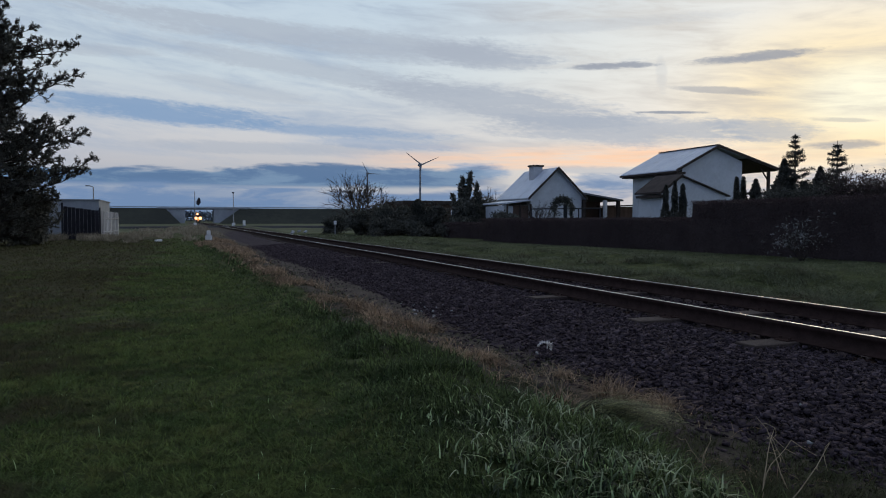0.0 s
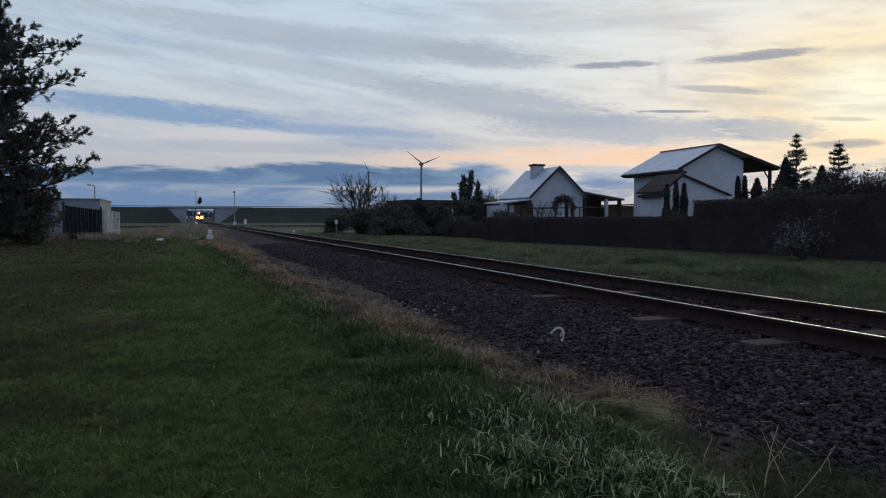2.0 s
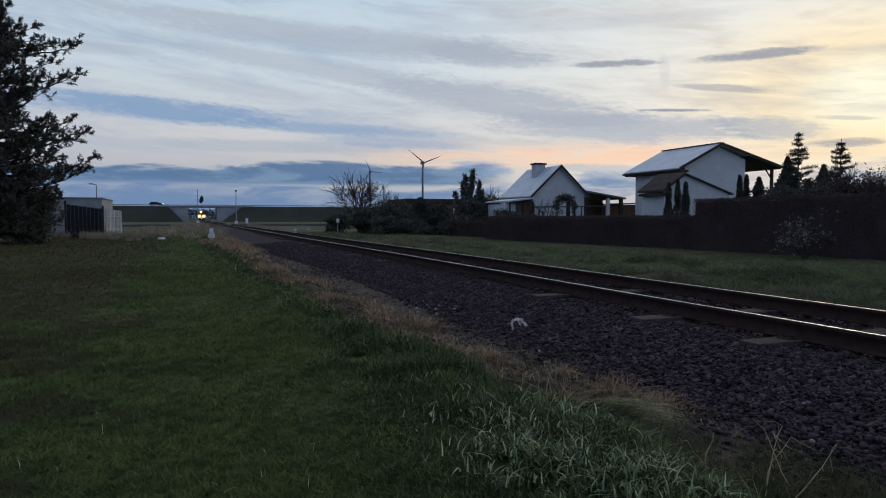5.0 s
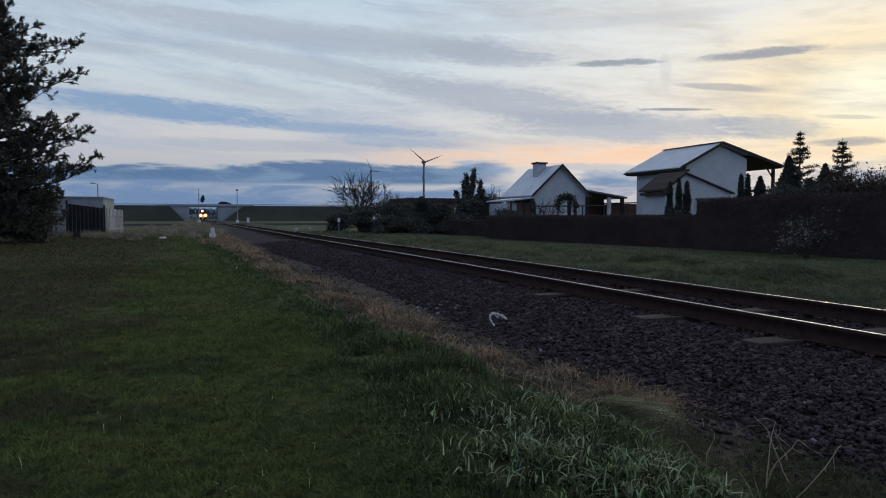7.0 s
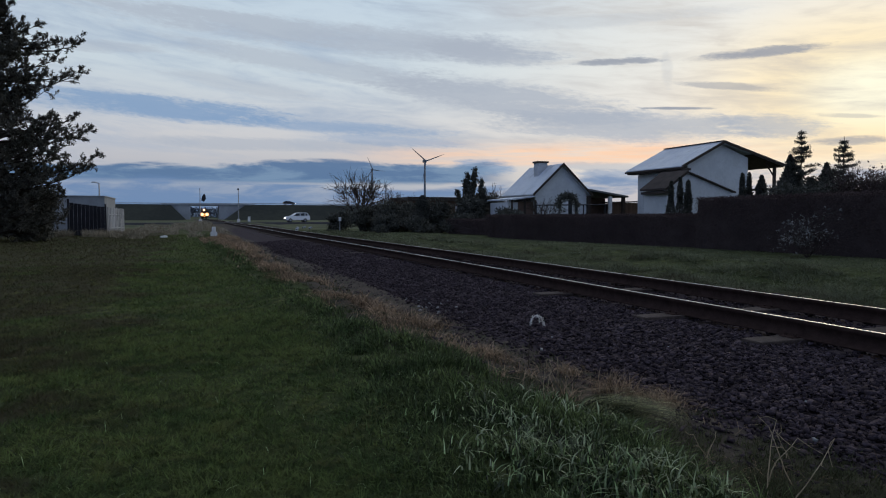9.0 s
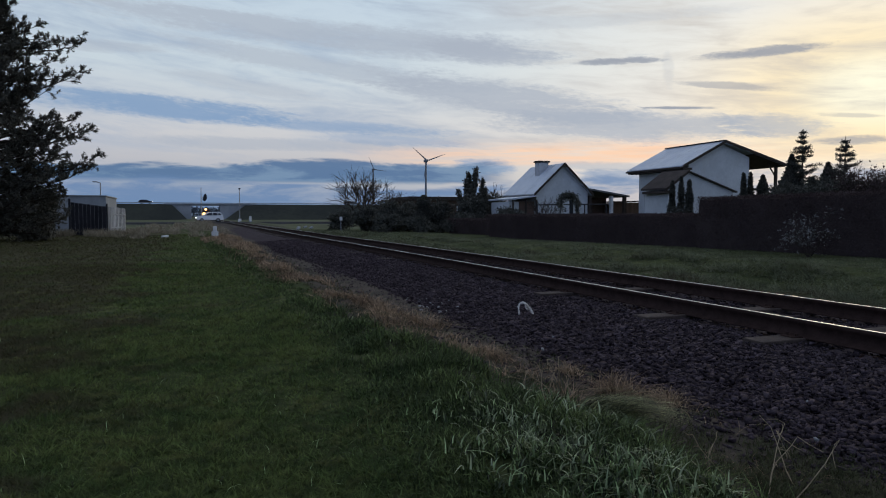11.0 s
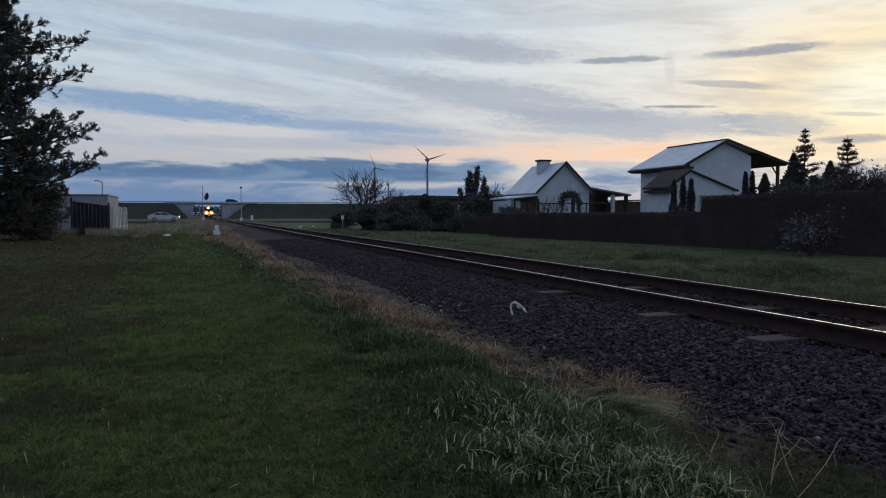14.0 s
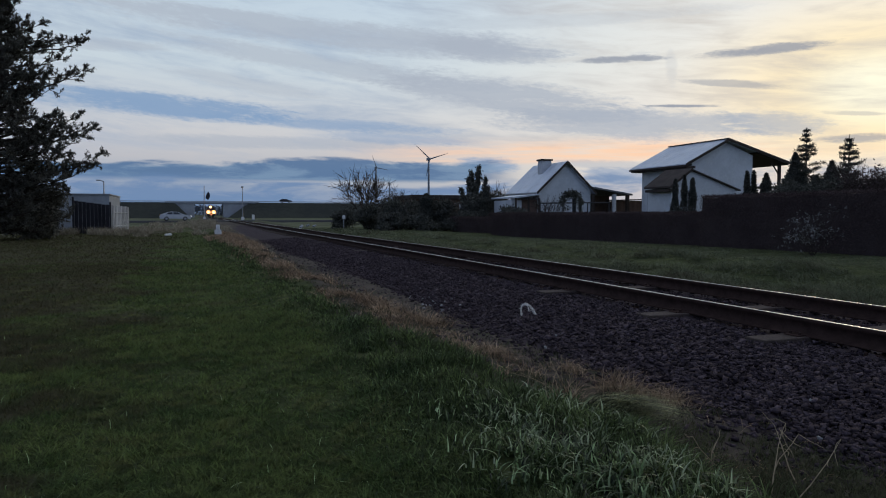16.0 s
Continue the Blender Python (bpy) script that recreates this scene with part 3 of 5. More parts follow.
def build_big_house():
    h = empty("house", 31.65, 34.15, 0.35)
    g = -0.4
    # main body: gable wall towards -y
    part("wall", prism(bmesh.new(), [(-2.55, g), (2.25, g), (2.25, 4.72), (0, 5.52), (-2.55, 4.18)], None, "y", 0.35, 5.3), "render", h, "white rendered wall")
    bm = bmesh.new()
    slab(bm, -3.25, 3.93, 0.0, 5.56, 0.0, 5.7, 0.12)
    part("roof", bm, "sheet", h, "light grey metal sheet roof")
    bm = bmesh.new()
    slab(bm, 0.0, 5.56, 5.0, 4.22, 0.0, 5.7, 0.12)
    part("roof_slope", bm, "sheet", h)
    # standing seams
    for i in range(12):
        y = 0.2 + i * 0.48
        bm = bmesh.new()
        slab(bm, -3.22, 4.055, -0.02, 5.665, y, y + 0.025, 0.018)
        part("seam", bm, "sheet", h)
    bm = bmesh.new()
    slab(bm, -3.28, 3.90, 0.0, 5.54, -0.06, 0.0, 0.17)
    part("bargeboard", bm, "dark_trim", h, "dark brown bargeboard")
    bm = bmesh.new()
    slab(bm, 0.0, 5.54, 5.03, 4.19, -0.06, 0.0, 0.17)
    part("bargeboard", bm, "dark_trim", h, "dark brown bargeboard")
    part("soffit", slab(bmesh.new(), 2.3, 4.86, 4.95, 4.16, 0.02, 5.6, 0.05), "dark_trim", h, "dark timber soffit over the terrace")
    part("ridge_cap", boxed(-0.12, 0, 5.66, 0.12, 5.7, 5.72), "dark_trim", h)
    part("gutter", boxed(-3.37, -0.05, 3.86, -3.25, 5.7, 3.98, bevel=0.02), "dark_trim", h)
    part("fascia", boxed(-3.24, 0.01, 3.78, -2.56, 5.6, 3.92), "dark_trim", h, "dark timber eaves soffit")
    for px, py in ((4.55, 0.4), (4.55, 5.0)):
        part("post", boxed(px - 0.08, py - 0.08, g, px + 0.08, py + 0.08, 4.28), "dark_trim", h)
    part("brace", rodded((4.55, 0.4, 3.5), (3.8, 0.4, 4.42), 0.05), "dark_trim", h)
    part("beam", boxed(2.26, 0.33, 2.6, 4.6, 0.45, 2.75), "dark_trim", h)
    # lower annexe in front of the gable
    ax = empty("annexe")
    ax.parent = h
    part("annexe_wall", prism(bmesh.new(), [(-5.3, g), (-0.75, g), (-0.75, 2.46), (-4.15, 3.54), (-5.3, 2.74)], None, "y", -1.4, 0.345), "render", ax, "white rendered wall")
    part("annexe_back_wall", prism(bmesh.new(), [(-5.3, g), (-2.56, g), (-2.56, 3.0), (-4.15, 3.54), (-5.3, 2.74)], None, "y", 0.348, 1.0), "render", ax, "white rendered wall")
    part("annexe_trim", slab(bmesh.new(), -4.15, 3.54, -0.5, 2.36, -1.58, -1.4, 0.08), "dark_trim", ax, "dark sloping trim")
    part("annexe_roof", slab(bmesh.new(), -4.15, 3.55, -0.5, 2.37, -1.4, 0.34, 0.09), "grey_roof", ax)
    part("porch_roof", slab(bmesh.new(), -5.7, 2.48, -4.15, 3.55, -1.6, 0.85, 0.11), "brown_roof", ax, "brown felt porch roof")
    part("porch_trim", slab(bmesh.new(), -5.77, 2.40, -4.15, 3.50, -1.66, -1.6, 0.17), "dark_trim", ax)
    part("porch_beam", boxed(-5.65, -1.5, 2.27, -5.32, 0.8, 2.42), "dark_trim", ax)
    part("drainpipe", rodded((-5.36, -1.3, g), (-5.36, -1.3, 2.5), 0.04), "white_metal", ax)
    part("antenna_post", rodded((-3.15, 3.8, g), (-3.15, 3.8, 2.9), 0.05), "dark_metal", h)
    tagged(h, "white rendered two-storey garden house with grey metal roof", "house")


def build_small_house():
    h = empty("cottage", 24.05, 40.95, 0.35)
    g = -0.4
    part("wall", prism(bmesh.new(), [(-2.0, g), (2.0, g), (2.0, 2.6), (0, 4.42), (-2.0, 2.6)], None, "y", 0.15, 4.6), "render", h, "white rendered wall")
    for nm, s in (("roof", -1), ("roof_slope", 1)):
        part(nm, slab(bmesh.new(), 2.28 * s, 2.36, 0.0, 4.46, -0.12, 4.85, 0.1), "sheet", h, "light grey metal sheet roof")
        part("bargeboard", slab(bmesh.new(), 2.31 * s, 2.30, 0.0, 4.42, -0.17, -0.12, 0.18), "dark_trim", h, "dark bargeboard")
    for i in range(10):
        y = 0.05 + i * 0.5
        part("seam", slab(bmesh.new(), -2.26, 2.466, -0.02, 4.546, y, y + 0.025, 0.016), "sheet", h)
    ch = part("chimney", boxed(-0.85, 1.9, 3.2, -0.12, 2.55, 4.72, bevel=0.01), "brick", h, "white rendered chimney")
    part("chimney_cap", boxed(-0.93, 1.82, 4.72, -0.04, 2.63, 4.84, bevel=0.01), "dark_trim", ch, "dark chimney cap")
    part("gutter", boxed(-2.4, -0.12, 2.32, -2.28, 4.85, 2.42, bevel=0.02), "grey_metal", h)
    # porch at the side that faces the track
    po = empty("porch")
    po.parent = h
    part("porch_roof", slab(bmesh.new(), -4.0, 2.02, -2.01, 2.26, -0.2, 3.6, 0.09), "sheet", po)
    part("porch_wall", boxed(-3.9, 0.4, g, -3.2, 3.3, 1.9), "render", po, "white porch wall")
    part("porch_panel", boxed(-3.19, 0.45, g, -2.01, 0.55, 1.95), "brown_wood", po)
    for x in (-3.85, -2.9, -2.1):
        part("post", boxed(x - 0.05, -0.1, g, x + 0.05, 0.0, 2.05), "dark_trim", po)
    # veranda beyond the gable
    ve = empty("veranda")
    ve.parent = h
    part("veranda_roof", slab(bmesh.new(), 2.01, 2.75, 5.3, 2.28, -0.1, 4.0, 0.12), "grey_roof", ve, "grey felt veranda roof")
    part("veranda_wall", boxed(2.01, 2.2, g, 4.9, 2.35, 2.3), "brown_wood", ve)
    for x, mt in ((2.15, "dark_trim"), (3.9, "white_metal"), (5.0, "dark_trim")):
        part("post", boxed(x - 0.11, 0.0, g, x + 0.11, 0.2, 2.36), mt, ve)
    add_window(h, 0.9, 0.14, 0.9, 0.9, 1.2)
    tagged(h, "small white gabled cottage with light sheet metal roof", "cottage")


def build_arbour():
    a = empty("garden_arbour", 19.5, 33.6, 0.3)
    for x in (0.2, 0.95):
        part("post", boxed(x - 0.05, -0.05, -0.3, x + 0.05, 0.05, 1.9), "white_metal", a)
    part("crossbar", boxed(0.15, -0.04, 1.0, 1.0, 0.04, 1.07), "white_metal", a)
    part("crossbar", boxed(0.15, -0.04, 1.9, 1.0, 0.04, 1.98), "white_metal", a)
    rng = np.random.default_rng(31)
    t = rng.uniform(0, math.pi, 2600)
    r = rng.normal(0.62, 0.10, 2600)
    pts = np.stack([0.55 - np.cos(t) * r * 0.95, rng.normal(0, 0.12, 2600), 1.55 + np.sin(t) * r * 0.95 - (rng.random(2600) < 0.5) * rng.uniform(0, 1.7, 2600) * (np.abs(np.cos(t)) > 0.6)], 1)
    leaves_mesh("creeper", pts, 0.075, "evergreen", a, rng)
    tagged(a, "dark creeper-grown garden arbour with white timber frame", "arbour")
    tr = empty("trellis_rail", 18.2, 33.9, 0.3)
    part("rail_bar", rodded((0, 0, 1.62), (4.6, 0, 1.68), 0.035), "dark_metal", tr)
    for x in (0.05, 1.5, 3.1, 4.55):
        part("post", rodded((x, 0, -0.3), (x, 0, 1.68), 0.035), "dark_metal", tr)
    tagged(tr, "thin dark metal trellis rail beside the hedge", "trellis")


def build_shed():
    s = empty("shed", 30.4, 42.6, 0.35)
    for i in range(16):
        part("board", boxed(-1.6 + 0.2 * i, 0, -0.4, -1.41 + 0.2 * i, 0.03, 1.95), "brown_wood", s)
    part("shed_wall", boxed(-1.6, 0.04, -0.4, 1.6, 2.0, 1.9), "brown_wood", s)
    part("roof", slab(bmesh.new(), -1.75, 1.93, 1.75, 2.02, -0.2, 2.2, 0.08), "brown_roof", s)
    tagged(s, "low brown boarded garden shed", "shed")


def build_flat_house():
    s = empty("flat_roofed_house", 26.5, 67.0, 0.3)
    part("wall", boxed(-5.0, 0, -0.4, 4.6, 6, 2.6), "brown_wood", s, "dark wall")
    part("roof", boxed(-5.4, -0.4, 2.6, 5.0, 6.4, 3.0, bevel=0.03), "dark_trim", s, "dark flat roof")
    for x in (-3.4, 0.6):
        add_window(s, x, -0.01, 0.9, 1.2, 1.2)
    tagged(s, "dark low house with a flat roof behind shrubs", "house")


build_big_house()
build_small_house()
build_arbour()
build_shed()
build_flat_house()


# ------------------------------------------------------------------ left side: garage, screen fence, boards
def build_left():
    g = empty("garage", -7.6, 52.5, 0.0)
    part("wall", boxed(-2.6, 0.5, -0.3, 2.2, 8, 2.66), "grey_wall", g, "pale grey rendered wall")
    part("coping", boxed(-2.66, 0.42, 2.66, 2.26, 8.1, 2.74, bevel=0.01), "grey_wall", g)
    tagged(g, "pale grey flat-roofed garage wall behind the fence", "garage")
    f = empty("screen_fence", -7.1, 49.6, 0.0)
    n = 9
    for i in range(n):
        x0 = 0.215 * i
        top = 2.18 - 0.03 * i - 0.02 * (i % 2)
        part("panel", boxed(x0, 0.11 * i, -0.1, x0 + 0.217, 0.11 * i + 0.03, top), "dark_mesh", f)
    part("post", boxed(-0.13, -0.08, -0.2, -0.01, 0.04, 2.42), "dark_metal", f)
    part("post", boxed(1.94, 0.95, -0.2, 2.04, 1.05, 2.12), "dark_metal", f)
    tagged(f, "dark screened fence panel between two metal posts", "fence")
    b = empty("board_fence", -5.02, 50.9, 0.0)
    for i in range(12):
        part("board", boxed(-0.02 + 0.058 * i, 0.36 * i, -0.1, 0.03 + 0.058 * i, 0.36 * i + 0.3, 1.92 - 0.005 * i - 0.02 * (i % 3)), "picket", b)
    for z in (0.5, 1.4):
        part("rail_bar", rodded((0.04, 0.1, z), (0.7, 4.2, z), 0.03), "picket", b)
    tagged(b, "greyed white vertical board fence", "fence")


build_left()


# ------------------------------------------------------------------ overpass, crossing
BR_Y = 258.0


def build_overpass():
    top = 5.45
    for x_end, x_toe, x_top in ((-320, 0.0, -5.5), (420, 11.5, 19.5)):
        bm = bmesh.new()
        w0, w1 = 5.0, 16.0
        v = [bm.verts.new(c) for c in (
            (x_end, BR_Y - w1, -0.3), (x_end, BR_Y + w1, -0.3), (x_end, BR_Y + w0, top), (x_end, BR_Y - w0, top),
            (x_toe, BR_Y - w1, -0.3), (x_toe, BR_Y + w1, -0.3), (x_top, BR_Y + w0, top), (x_top, BR_Y - w0, top))]
        for q in ((0, 1, 2, 3), (4, 7, 6, 5), (0, 3, 7, 4), (1, 5, 6, 2), (3, 2, 6, 7), (0, 4, 5, 1)):
            bm.faces.new([v[i] for i in q])
        tagged(finish("embankment", bm, "bank"), "dark grassy road embankment crossing the fields", "embankment", kind="structure")
    b = empty("road_bridge", 5.7, BR_Y, 0)
    part("deck", boxed(-13, -5.6, 4.98, 16, 5.6, 5.50, bevel=0.05), "concrete", b, "concrete bridge deck")
    part("edge_beam", boxed(-14, -5.9, 5.3, 17, -5.6, 5.62, bevel=0.03), "concrete", b)
    part("abutment", prism(bmesh.new(), [(-4.75, -0.3), (-4.75, 4.97), (-10.6, 4.97), (-6.0, -0.3)], None, "y", -5.4, 4.9), "concrete", b, "pale concrete abutment")
    part("abutment", prism(bmesh.new(), [(4.75, -0.3), (4.75, 4.97), (13.5, 4.97), (6.5, -0.3)], None, "y", -5.4, 4.9), "concrete", b, "pale concrete abutment")
    for i in range(120):
        x = -240 + 4 * i
        part("guard_post", boxed(x - 0.06, -5.35, 5.2, x + 0.06, -5.25, 5.92), "grey_metal", b)
    part("guard_rail", boxed(-245, -5.45, 5.68, 240, -5.36, 5.94), "grey_metal", b, "long steel guard rail")
    tagged(b, "concrete road bridge over the railway with guard rail", "bridge")


def build_road():
    pts = [(-130, 110.2), (-60, 114.4), (0, 118), (40, 120.4), (130, 125.8)]
    bm = bmesh.new()
    lo = [bm.verts.new((x, y - 2.8, 0.29)) for x, y in pts]
    hi = [bm.verts.new((x, y + 2.8, 0.29)) for x, y in pts]
    lo2 = [bm.verts.new((x, y - 3.4, -0.2)) for x, y in pts]
    hi2 = [bm.verts.new((x, y + 3.4, -0.2)) for x, y in pts]
    for i in range(len(pts) - 1):
        bm.faces.new((lo[i], lo[i + 1], hi[i + 1], hi[i]))
        bm.faces.new((lo2[i], lo2[i + 1], lo[i + 1], lo[i]))
        bm.faces.new((hi[i], hi[i + 1], hi2[i + 1], hi2[i]))
    tagged(finish("road", bm, "road"), "narrow grey asphalt road over the level crossing", "road", kind="structure")


def build_mast(name, x, y, h, label, signal=False, lamp=False):
    m = empty(name, x, y, 0.1)
    part("foot", boxed(-0.28, -0.28, -0.1, 0.28, 0.28, 0.65, bevel=0.04), "white_metal", m, "white concrete foot")
    part("pole", rodded((0, 0, 0.6), (0, 0, h), 0.09, 0.07), "grey_metal", m)
    if lamp:
        part("lamp_head", boxed(-0.2, -0.2, h - 0.05, 0.2, 0.2, h + 0.22, bevel=0.05), "dark_metal", m, "small dark lamp head")
    if signal:
        bm = bmesh.new()
        prism(bm, [(0.25, h - 2.6), (0.75, h - 2.9), (1.15, h - 2.3), (1.1, h - 1.6), (0.8, h - 1.2), (0.45, h - 1.7)], None, "y", -0.12, 0.12)
        part("signal_head", bm, "dark_metal", m, "dark signal board seen from behind")
        part("bracket", rodded((0, 0, h - 2.3), (0.4, 0, h - 2.0), 0.05), "grey_metal", m)
    tagged(m, label, "mast")


def build_marker():
    m = empty("kilometre_stone", 1.42, 41.8, 0.08)
    part("base", boxed(-0.19, -0.12, -0.15, 0.19, 0.12, 0.32, bevel=0.02), "rubble", m)
    bm = boxed(-0.11, -0.09, 0.32, 0.11, 0.09, 0.62, bevel=0.03)
    part("head", bm, "rubble", m)
    tagged(m, "small white stepped stone marker beside the track", "marker stone")


def build_far_woods():
    rng = np.random.default_rng(17)
    n = 22000
    x = rng.uniform(-260, 330, n)
    top = 7.2 + 1.6 * np.sin(x * 0.045) + 0.9 * np.sin(x * 0.17 + 1)
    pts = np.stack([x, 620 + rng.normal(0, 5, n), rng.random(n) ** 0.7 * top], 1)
    tagged(leaves_mesh("far_woods", pts, 1.3, "hazed_tree", None, rng), "low dark line of distant woods behind the bridge", "woods", kind="stuff")


# bluish, lighter tree colour with the distance haze painted in
M["hazed_tree"] = material("hazed_distant_trees", (0.065, 0.080, 0.100), (0.090, 0.105, 0.125), 0.95, 0.1)
build_far_woods()
build_overpass()
build_road()
build_mast("crossing_mast", 9.5, 141, 6.5, "slim grey mast with a small lamp head at the crossing", lamp=True)
build_mast("signal_mast", 2.5, 150, 7.1, "slim grey mast carrying a dark signal board", signal=True)
build_marker()


def build_street_lamp(x, y, h):
    s = empty("street_lamp", x, y, 0)
    part("pole", rodded((0, 0, -0.3), (0, 0, h), 0.09, 0.06), "grey_metal", s)
    part("arm", rodded((0, 0, h), (-0.35, 0, h + 0.12), 0.05), "grey_metal", s)
    part("head", boxed(-0.8, -0.12, h + 0.08, -0.3, 0.12, h + 0.2, bevel=0.03), "grey_metal", s)
    tagged(s, "grey street lamp with a short arm, unlit", "street lamp")


build_street_lamp(-9.5, 88, 5.1)


def build_turbine(x, y, hub, blade, rot):
    t = empty("wind_turbine", x, y, 0)
    part("tower", rodded((0, 0, -2), (0, 0, hub), hub * 0.024, hub * 0.014, n=12), "turbine", t)
    part("nacelle", boxed(-1.8, -3.5, hub - 1.6, 1.8, 4.5, hub + 2.0, bevel=0.5), "turbine", t)
    rotor = part("rotor", rodded((0, -1.2, 0), (0, 1.1, 0), 1.0, 1.8, n=12), "turbine", t)
    rotor.matrix_basis = pose(0, -4.5, hub)
    for k in range(3):
        a = radians(rot + 120 * k)
        d = Vector((math.sin(a), 0, math.cos(a)))
        s = Vector((math.cos(a), 0, -math.sin(a)))
        bm = bmesh.new()
        rings = []
        for f, w in ((0.0, 0.6), (0.12, 1.5), (0.3, 1.25), (0.7, 0.75), (1.0, 0.2)):
            c = Vector((0, -0.1, 0)) + d * blade * f
            rings.append([bm.verts.new(c + s * w * blade / 38 * u + Vector((0, v, 0))) for u, v in ((-0.7, 0), (0, 0.3), (1.0, 0), (0, -0.3))])
        for r, q in zip(rings, rings[1:]):
            for i in range(4):
                j = (i + 1) % 4
                bm.faces.new((r[i], r[j], q[j], q[i]))
        bm.faces.new(rings[-1])
        bm.faces.new(rings[0][::-1])
        part("blade", bm, "turbine", rotor)
    tagged(t, "distant three-bladed wind turbine above the fields", "wind turbine", "wind turbines")
    rotors.append(rotor)


rotors = []
build_turbine(293, 851, 73.5, 27, 66)
build_turbine(328, 1258, 89, 25, 92)
build_turbine(461, 1636, 77, 22, 50)


# ------------------------------------------------------------------ hedges, shrubs and trees
def build_hedge(name, x, y0, y1, top, depth, label, seed):
    rng = np.random.default_rng(seed)
    h = empty(name, x, y0, 0)
    L = y1 - y0
    gz = float(ground_z(x, (y0 + y1) / 2)) - 0.15
    # uneven core
    n = max(8, int(L / 0.5))
    bm = bmesh.new()
    rows = []
    for i in range(n + 1):
        y = L * i / n
        w = depth / 2 - 0.1 + rng.normal(0, 0.04)
        t = top - 0.1 + rng.normal(0, 0.03)
        rows.append([bm.verts.new(c) for c in ((-w, y, gz), (-w * 1.05, y, (gz + t) / 2), (-w * 0.9, y, t), (w * 0.9, y, t), (w * 1.05, y, (gz + t) / 2), (w, y, gz))])
    for r, q in zip(rows, rows[1:]):
        for a in range(5):
            bm.faces.new((r[a], r[a + 1], q[a + 1], q[a]))
    bm.faces.new(rows[0])
    bm.faces.new(rows[-1][::-1])
    part("woody_core", bm, "hedge_core", h)
    # leaf cover on the sides and the top
    m = int(L * (top - gz) * 1500)
    side = np.stack([-depth / 2 + rng.normal(0, 0.05, m), rng.uniform(0, L, m), gz + (top - gz) * rng.random(m) ** 0.8], 1)
    k = int(L * depth * 1300)
    up = np.stack([rng.uniform(-depth / 2, depth / 2, k), rng.uniform(0, L, k), top - 0.06 + rng.normal(0, 0.022, k)], 1)
    e = int(depth * (top - gz) * 900)
    end = np.stack([rng.uniform(-depth / 2, depth / 2, e), rng.normal(0, 0.06, e), rng.uniform(gz, top, e)], 1)
    leaves_mesh("leaf_cover", np.concatenate([side, up, end]), 0.030, "hedge", h, rng)
    tagged(h, label, "hedge")


build_hedge("tall_hedge", 16.3, 4.0, 18.2, 1.93, 1.2, "tall dark clipped hedge along the garden edge", 11)
build_hedge("low_hedge", 16.3, 18.4, 35.5, 1.40, 0.9, "low dark clipped hedge along the garden edge", 12)
build_hedge("far_hedge", 17.2, 36.0, 44.0, 1.15, 0.9, "low dark ragged hedge by the cottage", 13)


def branches(rng, base, direction, length, radius, depth, spread, segs, tips, droop=0.0, kids=3):
    """A limb with side limbs; fills segs and tips."""
    p = np.array(base, float)
    d = np.array(direction, float)
    d /= np.linalg.norm(d)
    n = 4
    for i in range(n):
        q = p + d * length / n
        segs.append((p, q, radius * (1 - 0.17 * i), radius * (1 - 0.17 * (i + 1))))
        if depth and i >= 1:
            for _ in range(kids if i == n - 1 else max(1, kids - 1)):
                e = d + rng.normal(0, spread, 3)
                branches(rng, q, e, length * rng.uniform(0.45, 0.72), radius * 0.5, depth - 1, spread, segs, tips, droop, kids)
        p = q
        d = d + rng.normal(0, 0.13, 3) + np.array([0, 0, droop])
        d /= np.linalg.norm(d)
    if depth == 0:
        tips.append(p)


def build_bare_tree(x, y, top, width, label, seed, depth=3, leaf=None):
    rng = np.random.default_rng(seed)
    g = float(ground_z(x, y))
    t = empty("bare_tree", x, y, g)
    segs, tips = [], []
    h = top - g
    branches(rng, (0, 0, -0.2), (0, 0, 1), h * 0.24, h * 0.022, 0, 0.3, segs, [])
    forks = [segs[-1][1], segs[-2][1], segs[-3][1]]
    for i in range(13):
        a = 2 * math.pi * i / 13 * 5 + rng.uniform(-0.3, 0.3)
        branches(rng, forks[i % 3], (math.cos(a) * width / h * rng.uniform(0.4, 1.9), math.sin(a) * width / h, 0.9), h * 0.42, h * 0.012, depth - 1, 0.5, segs, tips, 0.03)
    segs = [s for s in segs]
    wood = rods_mesh("trunk", segs[:4], "bark", t, 7)
    rods_mesh("crown", [(p, q, max(a, 0.008), max(b, 0.006)) for p, q, a, b in segs[4:]], "bark", t, 4)
    if leaf:
        pts = np.repeat(np.array(tips), leaf, 0)
        leaves_mesh("foliage", pts + rng.normal(0, 0.12, pts.shape), 0.07, "hedge", t, rng)
    tagged(t, label, "tree")


build_bare_tree(14.6, 60.3, 5.9, 3.2, "leafless spreading tree behind the shrubs", 21)
build_bare_tree(17.2, 57.5, 4.0, 2.2, "leafless bushy tree behind the shrubs", 22)
build_bare_tree(25.3, 54.4, 4.2, 1.6, "small leafless tree beside the cottage", 23)
build_bare_tree(20.3, 36.8, 3.2, 1.2, "small leafless tree in front of the cottage", 24, 2)
build_bare_tree(27.1, 20.6, 4.1, 2.6, "leafless garden tree with a few brown leaves", 25, 3, 1)
build_bare_tree(29.6, 19.3, 4.4, 2.6, "leafless garden tree with a few brown leaves", 26, 3, 1)
build_bare_tree(33.0, 21.5, 4.9, 2.6, "leafless garden tree with a few brown leaves", 27, 3, 1)
build_bare_tree(26.99, 21.0, 3.3, 2.0, "leafless garden tree with a few brown leaves", 28, 3, 3)
build_bare_tree(26.49, 20.0, 3.61, 2.2, "leafless garden tree with a few brown leaves", 29, 3, 3)
